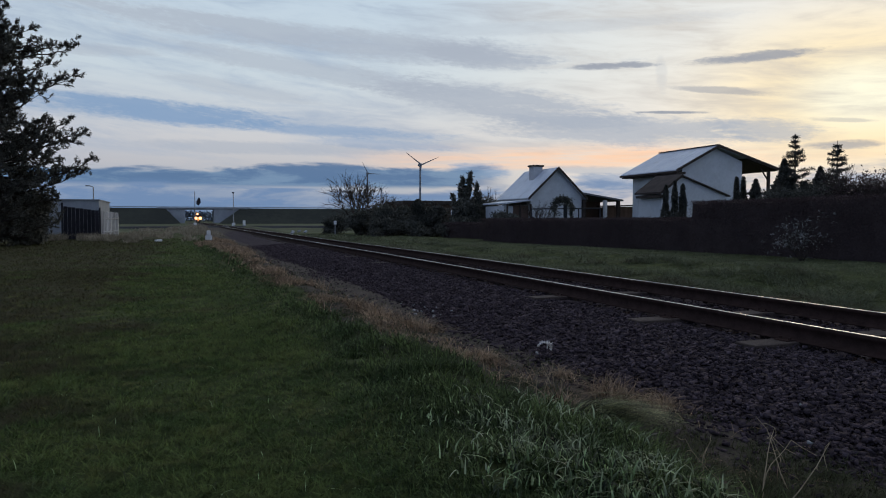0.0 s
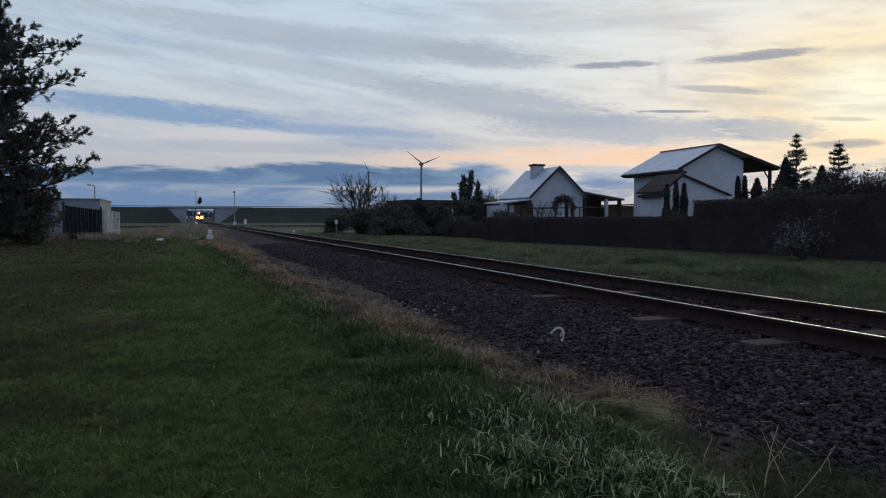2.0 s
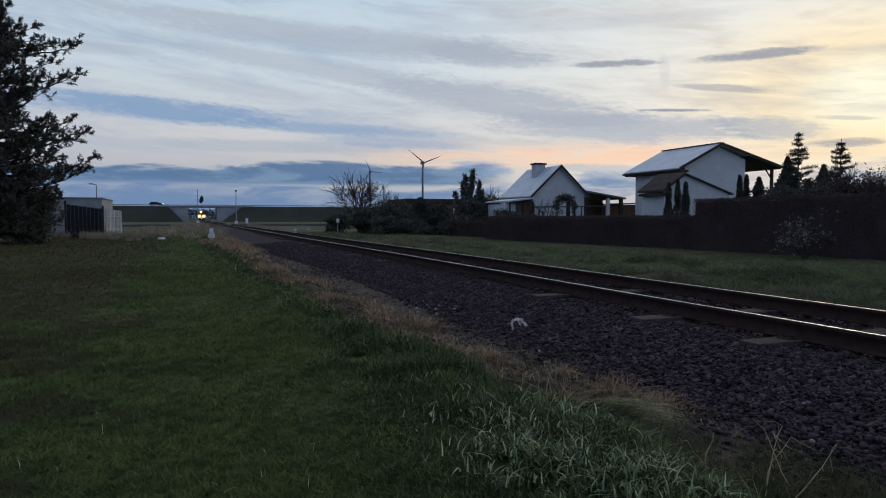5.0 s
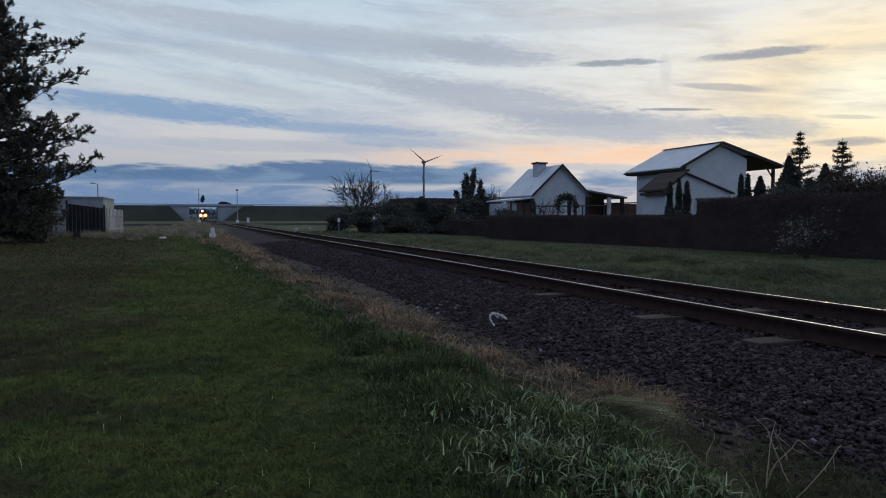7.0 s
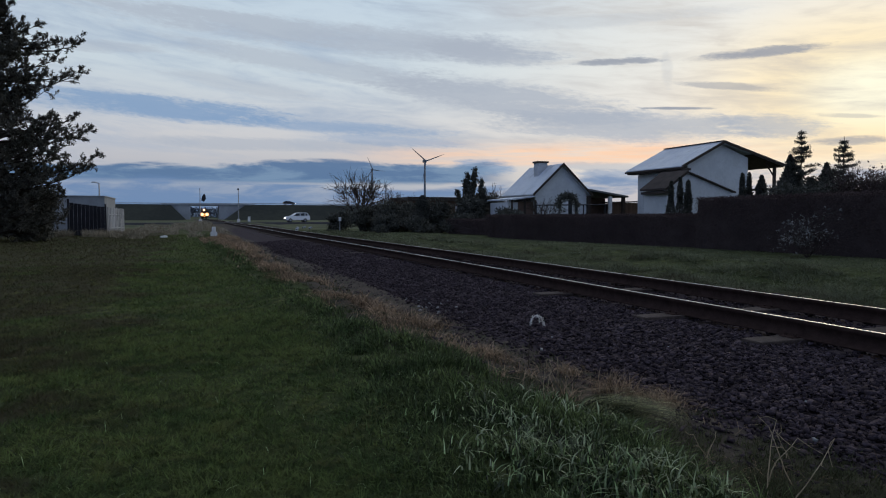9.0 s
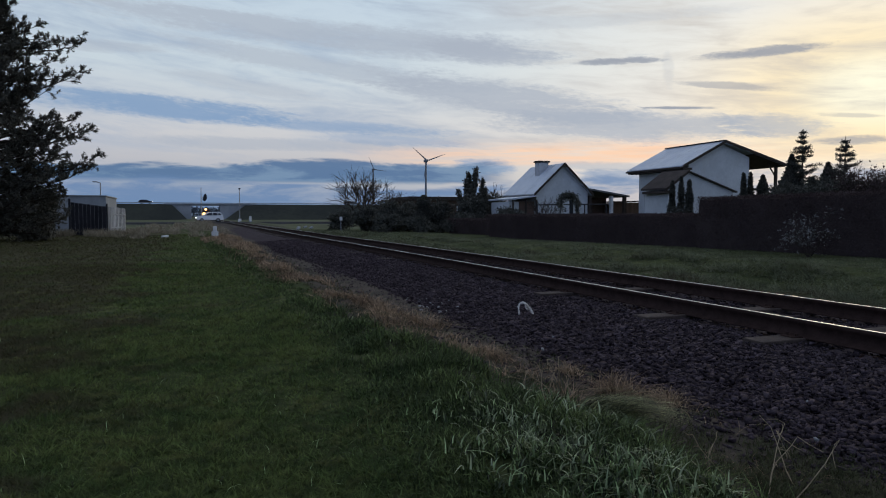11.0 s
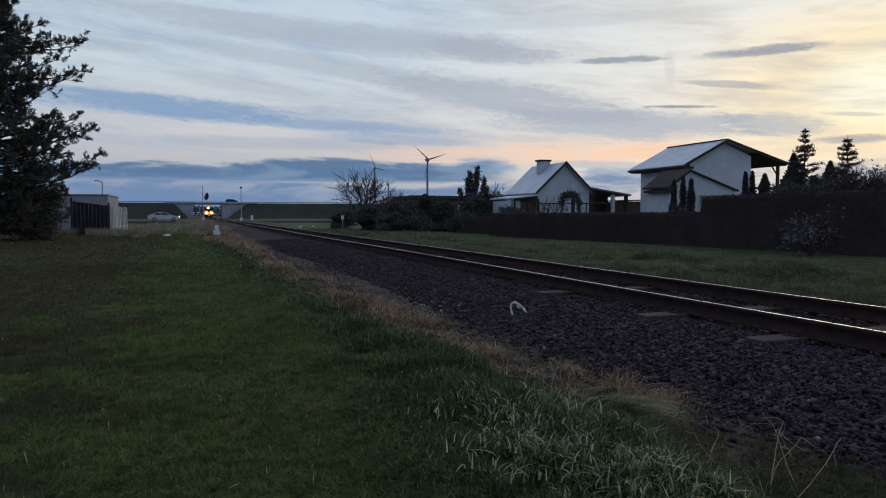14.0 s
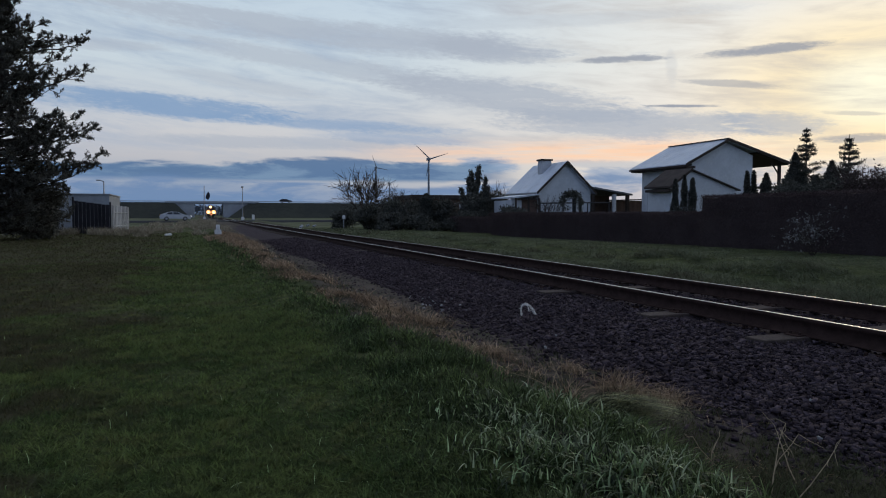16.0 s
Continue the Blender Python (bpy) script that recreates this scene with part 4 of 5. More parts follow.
build_bare_tree(25.95, 19.0, 3.36, 2.4, "leafless garden tree with a few brown leaves", 30, 3, 3)


def cone_points(rng, n, h, r, power=0.8, hollow=0.55):
    u = rng.random(n) ** 0.75
    z = h * (1 - (1 - u))
    rr = r * (1 - u) ** power * (hollow + (1 - hollow) * rng.random(n) ** 0.4)
    lump = 1 + 0.18 * np.sin(u * 17 + rng.uniform(0, 6)) + rng.normal(0, 0.08, n)
    a = rng.uniform(0, 2 * np.pi, n)
    return np.stack([np.cos(a) * rr * lump, np.sin(a) * rr * lump, z], 1)


def build_thuja(x, y, top, width, seed, label="slender dark green conical thuja", power=0.55):
    rng = np.random.default_rng(seed)
    g = float(ground_z(x, y))
    t = empty("thuja", x, y, g)
    h = top - g
    part("trunk", rodded((0, 0, -0.15), (0, 0, h * 0.93), 0.06, 0.01, n=7), "bark", t)
    leaves_mesh("foliage", cone_points(rng, int(8000 * max(width, 0.6) ** 1.3), h, width / 2, power, 0.2), 0.060, "evergreen", t, rng, 1.8, 1.0)
    tagged(t, label, "thuja", "thujas in the garden")


for x, y, top, w, sd in ((24.58, 30.4, 3.14, 0.62, 1), (25.51, 30.8, 3.42, 0.6, 2), (25.55, 30.2, 3.21, 0.7, 3), (27.17, 28, 3.49, 0.75, 4), (27.82, 28.2, 3.54, 0.8, 5),
                         (27.45, 27, 3.32, 1.5, 6), (27.72, 25.5, 4.24, 2.1, 7), (28.95, 24.5, 3.81, 1.9, 8), (26.93, 23.6, 3.0, 2.2, 9)):
    build_thuja(x, y, top, w, 100 + sd, power=0.62 if sd < 4 else 0.8)
build_thuja(16.1, 47.3, 2.75, 1.5, 120, "broad dark cypress among garden shrubs", 0.35)


def build_shrub(x, y, top, width, seed, label, n=3500, size=0.12, mat="evergreen", lumps=12):
    rng = np.random.default_rng(seed)
    g = float(ground_z(x, y))
    t = empty("shrub", x, y, g)
    h = top - g
    segs, pts = [], []
    for i in range(lumps):
        a = rng.uniform(0, 2 * math.pi)
        zc = h * (0.12 + 0.66 * (i + 0.5) / lumps)
        r = width / 2 * rng.uniform(0.15, 0.72) * (1.1 - 0.55 * zc / h)
        c = np.array([math.cos(a) * r, math.sin(a) * r, zc])
        segs.append(((0, 0, -0.1), c, 0.04, 0.015))
        s = np.array([width * 0.27, width * 0.27, h * 0.24]) * rng.uniform(0.7, 1.15)
        v = rng.normal(size=(n // lumps, 3))
        v /= np.linalg.norm(v, axis=1)[:, None]
        v *= rng.uniform(0.35, 1.1, (len(v), 1))
        p = c + v * s
        p[:, 2] = np.abs(p[:, 2])
        pts.append(p)
    rods_mesh("branchwork", segs, "bark", t, 5)
    leaves_mesh("foliage", np.concatenate(pts), size, mat, t, rng, 1.6, 0.5)
    tagged(t, label, "shrub")


def build_fir(x, y, top, width, seed):
    rng = np.random.default_rng(seed)
    g = float(ground_z(x, y))
    t = empty("fir_tree", x, y, g)
    h = top - g
    part("trunk", rodded((0, 0, -0.15), (0, 0, h), 0.08, 0.012, n=7), "bark", t)
    segs, pts = [], []
    z = 0.5
    while z < h - 0.12:
        r = width / 2 * (1 - z / h) ** 0.85 + 0.03
        for k in range(rng.integers(7, 10)):
            a = rng.uniform(0, 2 * math.pi)
            L = r * rng.uniform(0.55, 1.2)
            tip = np.array([math.cos(a) * L, math.sin(a) * L, z + L * rng.uniform(0.0, 0.45)])
            b = np.array([0, 0, z])
            segs.append((b, tip, 0.018, 0.006))
            m = int(26 + 170 * L)
            f = rng.random((m, 1)) ** 0.7
            pts.append(b + (tip - b) * f + rng.normal(0, 0.035, (m, 3)))
        z += rng.uniform(0.16, 0.30)
    tagged(rods_mesh("branchwork", segs, "bark", t, 4), kind="stuff")
    leaves_mesh("foliage", np.concatenate(pts), 0.040, "evergreen", t, rng, 1.9, 0.3)
    tagged(t, "dark spruce with a pointed top behind the hedge", "spruce", "spruces behind the hedge")


def build_shoots(x, y, seed):
    """Upright leafy shoots of different heights on forked stems."""
    rng = np.random.default_rng(seed)
    t = empty("young_pine", x, y, float(ground_z(x, y)))
    part("trunk", rodded((0, 0, -0.2), (0, 0, 3.0), 0.09, 0.05, n=7), "bark", t)
    for i in range(11):
        a = 2.4 * i
        r = 0.15 + 0.09 * i
        top = 4.45 - 0.16 * i + rng.uniform(-0.2, 0.2)
        p0 = np.array([0, 0, 1.6 + 0.1 * (10 - i)])
        p1 = np.array([math.cos(a) * r, math.sin(a) * r, top - 0.9])
        p2 = p1 + np.array([math.cos(a) * 0.12, math.sin(a) * 0.12, 0.9])
        part("limb", tube(bmesh.new(), [p0, p1, p2], [0.035, 0.025, 0.012]), "bark", t)
        n = 420
        f = rng.random((n, 1)) ** 0.8
        pts = np.where(f < 0.4, p0 + (p1 - p0) * f / 0.4, p1 + (p2 - p1) * (f - 0.4) / 0.6)
        w = 0.20 - 0.06 * np.abs(f - 0.75) + 0.03 * np.sin(f * 25)
        v = rng.normal(size=(n, 3))
        v /= np.linalg.norm(v, axis=1)[:, None]
        tagged(leaves_mesh("shoot", pts + v * w * rng.random((n, 1)) ** 0.5, 0.11, "evergreen", t, rng, 1.7, 1.2), kind="stuff")
    tagged(t, "young dark pine with upright shoots beside the cottage", "pine")


build_shoots(19.6, 46.3, 405)
build_shrub(19.6, 45.9, 2.9, 3.0, 401, "tall ragged dark evergreen beside the cottage", 7000, 0.16, "evergreen", 20)
build_fir(28.2, 25.3, 5.53, 3.3, 41)
build_fir(29.45, 24.0, 5.11, 3.3, 42)


for sx, sy, stop, sw, sn in ((14.6, 49.9, 2.6, 3.4, 6500), (12.9, 51.5, 2.1, 2.8, 5000), (17.6, 47.2, 2.6, 2.8, 6000), (19.3, 44.8, 2.7, 3.6, 7000), (20.9, 46.5, 2.9, 2.8, 6000),
                             (13.6, 47.5, 1.5, 2.4, 4000), (19.2, 39.2, 1.9, 2.4, 4500), (11.9, 56.0, 1.8, 2.6, 4000), (16.0, 51.0, 2.5, 3.0, 6000), (18.4, 49.5, 2.3, 3.2, 6000), (15.3, 45.8, 1.3, 2.4, 3500), (17.4, 43.2, 1.5, 2.6, 4000)):
    build_shrub(sx, sy, stop, sw, int(sx * 100 + sy), "dense dark evergreen garden shrub beside the track", sn)


for sx, sy, stop, sw in ((25.0, 23.2, 2.9, 2.8), (26.4, 21.8, 3.0, 3.2), (27.6, 20.4, 2.9, 3.4), (29.5, 20.5, 3.1, 3.6), (30.5, 27.0, 3.0, 3.0), (28.0, 18.0, 2.9, 3.4)):
    build_shrub(sx, sy, stop, sw, int(sx * 90 + sy), "dense dark garden shrub behind the tall hedge", 14000, 0.08)


def build_pale_shrub(x, y, seed):
    rng = np.random.default_rng(seed)
    g = float(ground_z(x, y))
    t = empty("pale_shrub", x, y, g)
    segs, tips = [], []
    for i in range(16):
        a = rng.uniform(0, 2 * math.pi)
        branches(rng, (0, 0, -0.05), (math.cos(a) * 0.7, math.sin(a) * 0.7, 1), rng.uniform(0.42, 0.72), 0.010, 2, 0.5, segs, tips, 0.0, 2)
    rods_mesh("branchwork", segs, "bark", t, 4)
    k = np.array(tips)
    k = k[rng.random(len(k)) < 0.5]
    k = np.repeat(k, 4, 0)
    leaves_mesh("foliage", k + rng.normal(0, 0.04, k.shape), 0.05, "pale_leaf", t, rng)
    tagged(t, "thin pale-leaved shrub in front of the dark hedge", "shrub")


build_pale_shrub(14.9, 13.1, 61)


def build_pine(x, y, top, limbs, seed, label="tall dark pine with ragged upswept branches beside the lawn"):
    """limbs: (side, height of the tip, forward) of the main boughs, from the trunk; fillers grow in between."""
    rng = np.random.default_rng(seed)
    t = empty("pine_tree", x, y, 0)
    trunk, segs, tips = [], [], []
    p = np.array([0, 0, -0.2])
    n = 14
    for i in range(n):
        q = np.array([0.016 * top * math.sin(i * 0.5), 0.012 * top * math.cos(i * 0.4), top * (i + 1) / n])
        trunk.append((p, q, top * 0.018 * (1 - i / n) + 0.02, top * 0.018 * (1 - (i + 1) / n) + 0.02))
        p = q

    def twig(q, d, L):
        e = q + d * L
        segs.append((q, e, 0.014, 0.008))
        tips.append((e, d))
        if L > 0.3:
            tips.append((q + (e - q) * 0.62 + rng.normal(0, 0.06, 3), d))

    def bough(tip, drop):
        tip = np.array(tip, float)
        reach = math.hypot(tip[0], tip[1])
        base = np.array([0.1, 0.1, max(0.5, tip[2] - drop)])
        mid = base + (tip - base) * 0.55 + np.array([0, 0, -0.10 * reach]) + rng.normal(0, 0.12, 3)
        m = max(6, int(reach * 2.4))
        last = base
        for i in range(1, m + 1):
            u = i / m
            q = base * (1 - u) ** 2 + mid * 2 * u * (1 - u) + tip * u * u + rng.normal(0, 0.04, 3)
            segs.append((last, q, 0.07 * (1 - u) + 0.016, 0.07 * (1 - u - 0.5 / m if u < 1 else 0) + 0.014))
            d = (q - last) / np.linalg.norm(q - last)
            if u > 0.3:
                for _ in range(2):
                    e = d + rng.normal(0, 0.75, 3) + np.array([0, 0, 0.35])
                    e /= np.linalg.norm(e)
                    L = rng.uniform(0.3, 0.75) * (1.25 - 0.6 * u)
                    side = q + e * L
                    segs.append((q, side, 0.02, 0.012))
                    for _ in range(3):
                        f = e + rng.normal(0, 0.6, 3) + np.array([0, 0, 0.5])
                        twig(q + (side - q) * rng.uniform(0.4, 1.0), f / np.linalg.norm(f), rng.uniform(0.12, 0.34))
            last = q
        for _ in range(3):
            f = d + rng.normal(0, 0.4, 3) + np.array([0, 0, 0.4])
            twig(last, f / np.linalg.norm(f), rng.uniform(0.1, 0.3))

    for a, z, b in limbs:
        bough((a, b, z), rng.uniform(0.5, 1.3))
        for _ in range(2):
            f = rng.uniform(0.5, 0.9)
            bough((a * f, b * f + rng.normal(0, 0.7), z + rng.normal(-0.05, 0.13)), rng.uniform(0.3, 0.9))
    # boughs all round, kept inside the outline of the main ones
    hs = sorted((z, math.hypot(a, b)) for a, z, b in limbs)
    zz, rr = np.array([h[0] for h in hs]), np.array([h[1] for h in hs])
    for i in range(250):
        z = 0.6 + (top - 1.2) * ((i + rng.random()) / 250) ** 1.1
        r = np.interp(z, np.append(zz, top), np.append(rr, 0.4)) * rng.uniform(0.4, 0.66 if z > 6.5 else 0.84)
        ang = 2.399963 * i + rng.uniform(-0.3, 0.3)
        bough((math.cos(ang) * r, math.sin(ang) * r, z), rng.uniform(0.3, 0.9))
    rods_mesh("trunk", trunk, "bark", t, 9)
    rods_mesh("branchwork", segs, "bark", t, 4)
    c = np.array([q[0] for q in tips])
    d = np.array([q[1] for q in tips])
    # bottle-brush shoots: needles set along the last hand's width of each twig
    k = 16
    back = rng.uniform(0, 0.2, (len(c), k, 1))
    c = (c[:, None] - d[:, None] * back).reshape(-1, 3)
    d = np.repeat(d, k, 0)
    v = d * 0.55 + rng.normal(0, 0.55, d.shape)
    v /= np.linalg.norm(v, axis=1)[:, None]
    s = np.cross(v, rng.normal(size=v.shape))
    s /= np.linalg.norm(s, axis=1)[:, None]
    L = rng.uniform(0.09, 0.15, (len(c), 1))
    verts = np.stack([c - s * 0.011, c + s * 0.011, c + v * L + s * 0.017, c + v * L - s * 0.017], 1).reshape(-1, 3)
    faces = np.arange(4)[None] + 4 * np.arange(len(c))[:, None]
    np_mesh("foliage", verts, faces, "needle", t)
    tagged(t, label, "pine")


PINE_LIMBS = [(2.5, 10.7, 0.0), (1.6, 11.6, -0.6), (4.4, 10.1, 0.2), (4.4, 8.5, -0.2), (3.2, 9.3, 0.8), (4.0, 6.3, 0.4), (4.8, 5.7, -0.3), (5.1, 4.35, 0.1),
              (4.5, 3.7, 0.6), (4.0, 5.0, -1.2), (3.5, 2.4, 0.2), (3.6, 1.25, 0.0), (3.0, 7.4, -1.0), (2.0, 13.2, 0.4), (1.2, 15.0, 0.0), (3.4, 3.0, -1.0)]
build_pine(-9.5, 39.5, 16.5, PINE_LIMBS, 71)
build_shrub(-7.7, 41.5, 3.0, 3.6, 72, "dark evergreen shrub under the pine", 11000, 0.13, "needle", 18)
build_shrub(-10.7, 41.0, 4.2, 4.4, 73, "dark evergreen shrub under the pine", 14000, 0.14, "needle", 20)


# ------------------------------------------------------------------ grass
def cell_noise(x, y, sx, sy, k=0.0):
    return np.modf(np.abs(np.sin(np.round(x / sx) * 127.1 + np.round(y / sy) * 311.7 + k)) * 43758.5)[0]


# plan lines beside the track: where the mown lawn ends, where the tall grass ends, the middle of the dead grass
def lawn_end(y):
    return np.interp(y, [-6, 2.8, 3.4, 4.6, 6.3, 11.3, 24, 45], [0.95, 0.98, 1.0, 1.1, 1.12, 1.2, 0.7, 0.4])


def green_end(y):
    return np.interp(y, [-6, 2.0, 2.4, 3.4, 3.8, 4.3, 5.2, 6.6, 8.5, 12.4, 26, 45], [2.05, 2.05, 2.15, 2.36, 2.1, 2.0, 2.05, 1.9, 1.7, 1.58, 1.45, 1.2])


def dry_mid(y):
    return np.interp(y, [-6, 3.0, 4.2, 5.7, 6.2, 8.4, 9.4, 12, 17, 30, 48], [2.7, 2.75, 2.8, 2.58, 2.5, 2.35, 2.18, 1.92, 1.74, 1.55, 1.5])


def build_grass():
    rng = np.random.default_rng(81)

    def spread(n, x0, x1, y0, y1, power):
        u = rng.random(n)
        p = 1 - power
        y = (y0 ** p + u * (y1 ** p - y0 ** p)) ** (1 / p)
        return rng.uniform(x0, x1, n), y

    # mown lawn: short, crossed blades in small tufts
    parts_x, parts_y = [], []
    for n, x0, x1, y0, y1 in ((190000, -2.4, 1.25, 2.0, 9), (120000, -4.8, 1.3, 6, 20), (75000, -11, 1.2, 15, 50), (60000, -6.5, 1.1, -6, 2.4)):
        x, y = spread(n, x0, x1, y0, y1, 1.7) if y0 > 0 else (rng.uniform(x0, x1, n), rng.uniform(y0, y1, n))
        parts_x.append(x)
        parts_y.append(y)
    x, y = np.concatenate(parts_x), np.concatenate(parts_y)
    keep = x < lawn_end(y) + rng.normal(0.05, 0.12, len(x))
    x, y = x[keep], y[keep]
    ya = np.abs(y)
    rnd = cell_noise(x, y, 0.07, 0.09 + 0.006 * ya)
    patch = 0.5 + 0.5 * np.sin(x * 2.1 + np.sin(y * 1.3)) * np.sin(y * 0.9 + x)
    h = (0.026 + 0.016 * patch + 0.026 * rnd ** 3) * rng.uniform(0.5, 1.5, len(x)) * (1 + 0.02 * ya)
    tagged(blades_mesh("lawn_grass", x, y, ground_z(x, y) - 0.008, h, 0.006 + 0.0012 * ya, "blade", rng, 2.2, segs=1), "short olive-green lawn grass", "grass", kind="stuff")
    # unmown grass on the shoulder, in clumps, shorter towards the lawn
    x, y = spread(105000, 0.5, 2.6, 1.7, 46, 1.45)
    x = np.concatenate([x, rng.uniform(0.6, 2.3, 22000)])
    y = np.concatenate([y, rng.uniform(-6, 1.9, 22000)])
    rnd = cell_noise(x, y, 0.17, 0.2 + 0.012 * np.abs(y))
    big = cell_noise(x, y, 0.5, 0.6, 2.0)
    keep = (x > lawn_end(y) + rng.normal(0, 0.13, len(x))) & (x < green_end(y) + 0.12 * (big - 0.5) + rng.normal(0, 0.07, len(x))) & (rnd > 0.10)
    x, y, rnd, big = x[keep], y[keep], rnd[keep], big[keep]
    rise = sm(x - lawn_end(y), 0.0, 0.55)
    h = (0.035 + 0.085 * rnd ** 1.6 + 0.05 * big * rise) * rng.uniform(0.55, 1.3, len(x)) * (0.4 + 0.6 * rise)
    tagged(blades_mesh("tall_grass", x, y, ground_z(x, y) - 0.01, h + 0.02, 0.007 + 0.0009 * np.abs(y), "tall", rng, 1.2, segs=3, bend=0.8), "unmown dark green grass on the track shoulder", "grass", kind="stuff")
    # broad arching blades, thickest near the ballast
    x, y = rng.uniform(0.9, 2.5, 42000), 1.4 * (13 / 1.4) ** rng.random(42000)
    clump = cell_noise(x, y, 0.19, 0.22, 5.0)
    dens = sm(x - lawn_end(y), 0.1, 0.7) * (0.10 + 0.90 * sm(y, 5.5, 2.8)) * (0.08 + 0.92 * (clump > 0.55))
    keep = (rng.random(len(x)) < 0.8 * dens) & (x < green_end(y) - 0.02)
    x, y = x[keep], y[keep]
    n = len(x)
    near = sm(y, 5.0, 2.6)
    tagged(blades_mesh("broad_grass", x, y, ground_z(x, y) + rng.uniform(0.0, 0.07, n), rng.uniform(0.03, 0.075, n) + 0.05 * near * rng.random(n) ** 2, rng.uniform(0.005, 0.010, n) + 0.003 * near, "wet", rng, 1.15, segs=5, bend=1.0), "broad-bladed grey-green grass on the shoulder", "grass", kind="stuff")
    # extra blades whose pale colour stands for highlights on the bent tips
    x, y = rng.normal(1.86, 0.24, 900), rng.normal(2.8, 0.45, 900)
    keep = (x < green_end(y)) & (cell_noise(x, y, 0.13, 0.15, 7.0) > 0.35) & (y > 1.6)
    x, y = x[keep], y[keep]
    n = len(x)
    tagged(blades_mesh("pale_blades", x, y, ground_z(x, y) + rng.uniform(0.03, 0.11, n), rng.uniform(0.04, 0.10, n), rng.uniform(0.008, 0.013, n), "pale", rng, 1.25, segs=5, bend=1.0), "bent grass blades in a paler colour that paints their highlights", "grass", kind="stuff")
    x, y = rng.uniform(-2.4, 1.2, 1300), 2.2 * (9 / 2.2) ** rng.random(1300)
    tagged(blades_mesh("loose_blades", x, y, ground_z(x, y), rng.uniform(0.03, 0.075, 1300), rng.uniform(0.003, 0.006, 1300), "wet", rng, 1.4, segs=4, bend=1.0), "longer pale blades scattered over the lawn", "grass", kind="stuff")
    # dead grass in flattened mats and heaps at the foot of the ballast
    x, y = spread(190000, 1.0, 3.5, 1.8, 48, 1.35)
    off = x - dry_mid(y)
    mat_h = cell_noise(x, y, 0.33, 0.4 + 0.02 * y, 1.0)
    wave = np.sin(y * 1.7 + x * 2.0) + 0.8 * np.sin(y * 0.83 + 1.0) + 0.5 * np.sin(x * 9 + y)
    amount = 1.2 * np.exp(-(off / 0.30) ** 2) * (0.07 + 0.93 * sm(y, 6.4, 7.8)) * sm(wave, -1.5, 0.4)
    heap = np.zeros(len(x))
    for hx, hy, rx, ry in ((2.57, 5.85, 0.20, 0.38), (2.95, 4.15, 0.13, 0.20), (3.1, 3.9, 0.11, 0.14), (2.62, 6.7, 0.16, 0.3), (2.98, 4.95, 0.06, 0.14), (2.25, 4.6, 0.06, 0.14), (2.35, 3.95, 0.08, 0.12)):
        heap = np.maximum(heap, np.exp(-((x - hx) / rx) ** 2 - ((y - hy) / ry) ** 2))
    keep = rng.random(len(x)) < np.maximum(amount, 1.0 * heap) * sm(mat_h, 0.2, 0.5)
    x, y, mat_h, heap = x[keep], y[keep], mat_h[keep], heap[keep]
    h = (0.02 + 0.12 * mat_h ** 1.8 + 0.05 * heap) * rng.uniform(0.5, 1.4, len(x)) * (1 + 0.045 * np.minimum(y, 30))
    tagged(blades_mesh("dry_grass", x, y, ground_z(x, y) + 0.03 * heap * rng.random(len(x)) - 0.01, h, 0.003 + 0.0009 * y, "dry", rng, 1.9, segs=3, bend=0.85), "dead straw-coloured grass at the ballast edge", "grass", kind="stuff")
    # verge across the track: matted on the flat top, hummocky on the slope
    x, y = rng.uniform(8.9, 15.9, 120000), 3 * (58 / 3) ** rng.random(120000)
    rnd = cell_noise(x, y, 0.35, 0.35 + 0.02 * y)
    slope = sm(x, 12.6, 11.4)
    h = (0.02 + (0.03 + 0.20 * slope) * rnd ** 2.5) * rng.uniform(0.6, 1.4, len(x))
    tagged(blades_mesh("verge_grass", x, y, ground_z(x, y) - 0.01, h + 0.015, 0.009 + 0.0008 * y, "verge", rng, 2.4, segs=2), "rough dull green grass on the verge across the track", "grass", kind="stuff")
    # sprigs and moss among the dead grass and stones
    x, y = spread(70000, 1.6, 3.7, 1.6, 32, 1.35)
    rnd = cell_noise(x, y, 0.16, 0.2, 3.0)
    low = np.exp(-((x - 2.85) / 0.5) ** 2 - ((y - 2.3) / 0.45) ** 2)
    x[:6000], y[:6000] = rng.normal(2.85, 0.33, 6000), rng.normal(2.3, 0.3, 6000)
    keep = ((rnd > 0.4) & (rng.random(len(x)) < 0.95 * sm(x - green_end(y), 1.45, 0.35))) | (rng.random(len(x)) < 0.8 * low)
    x, y = x[keep], y[keep]
    tagged(blades_mesh("sprigs", x, y, ground_z(x, y) - 0.005, rng.uniform(0.02, 0.07, len(x)), 0.004 + 0.0008 * y, "moss", rng, 1.5, segs=2), "small dull green sprigs on the soil by the ballast", "grass", kind="stuff")
    # pale weeds by the fences and towards the road
    x, y = rng.uniform(-9, -2.5, 6200), rng.uniform(46.5, 51, 6200)
    keep = np.sin(x * 2.2) + 0.5 * np.sin(x * 5.1) > -0.5
    x, y = x[keep], y[keep]
    tagged(blades_mesh("fence_weeds", x, y, ground_z(x, y), rng.uniform(0.15, 0.62, len(x)), 0.03, "weed", rng, 0.9), "pale dry weeds along the fence", "weeds", kind="stuff")
    x, y = rng.uniform(-5.0, 2.9, 16000), rng.uniform(43, 100, 16000)
    keep = np.sin(x * 1.7 + y * 0.3) + np.sin(y * 0.23) + 0.6 * np.sin(x * 4.1) > 0.0
    x, y = x[keep], y[keep]
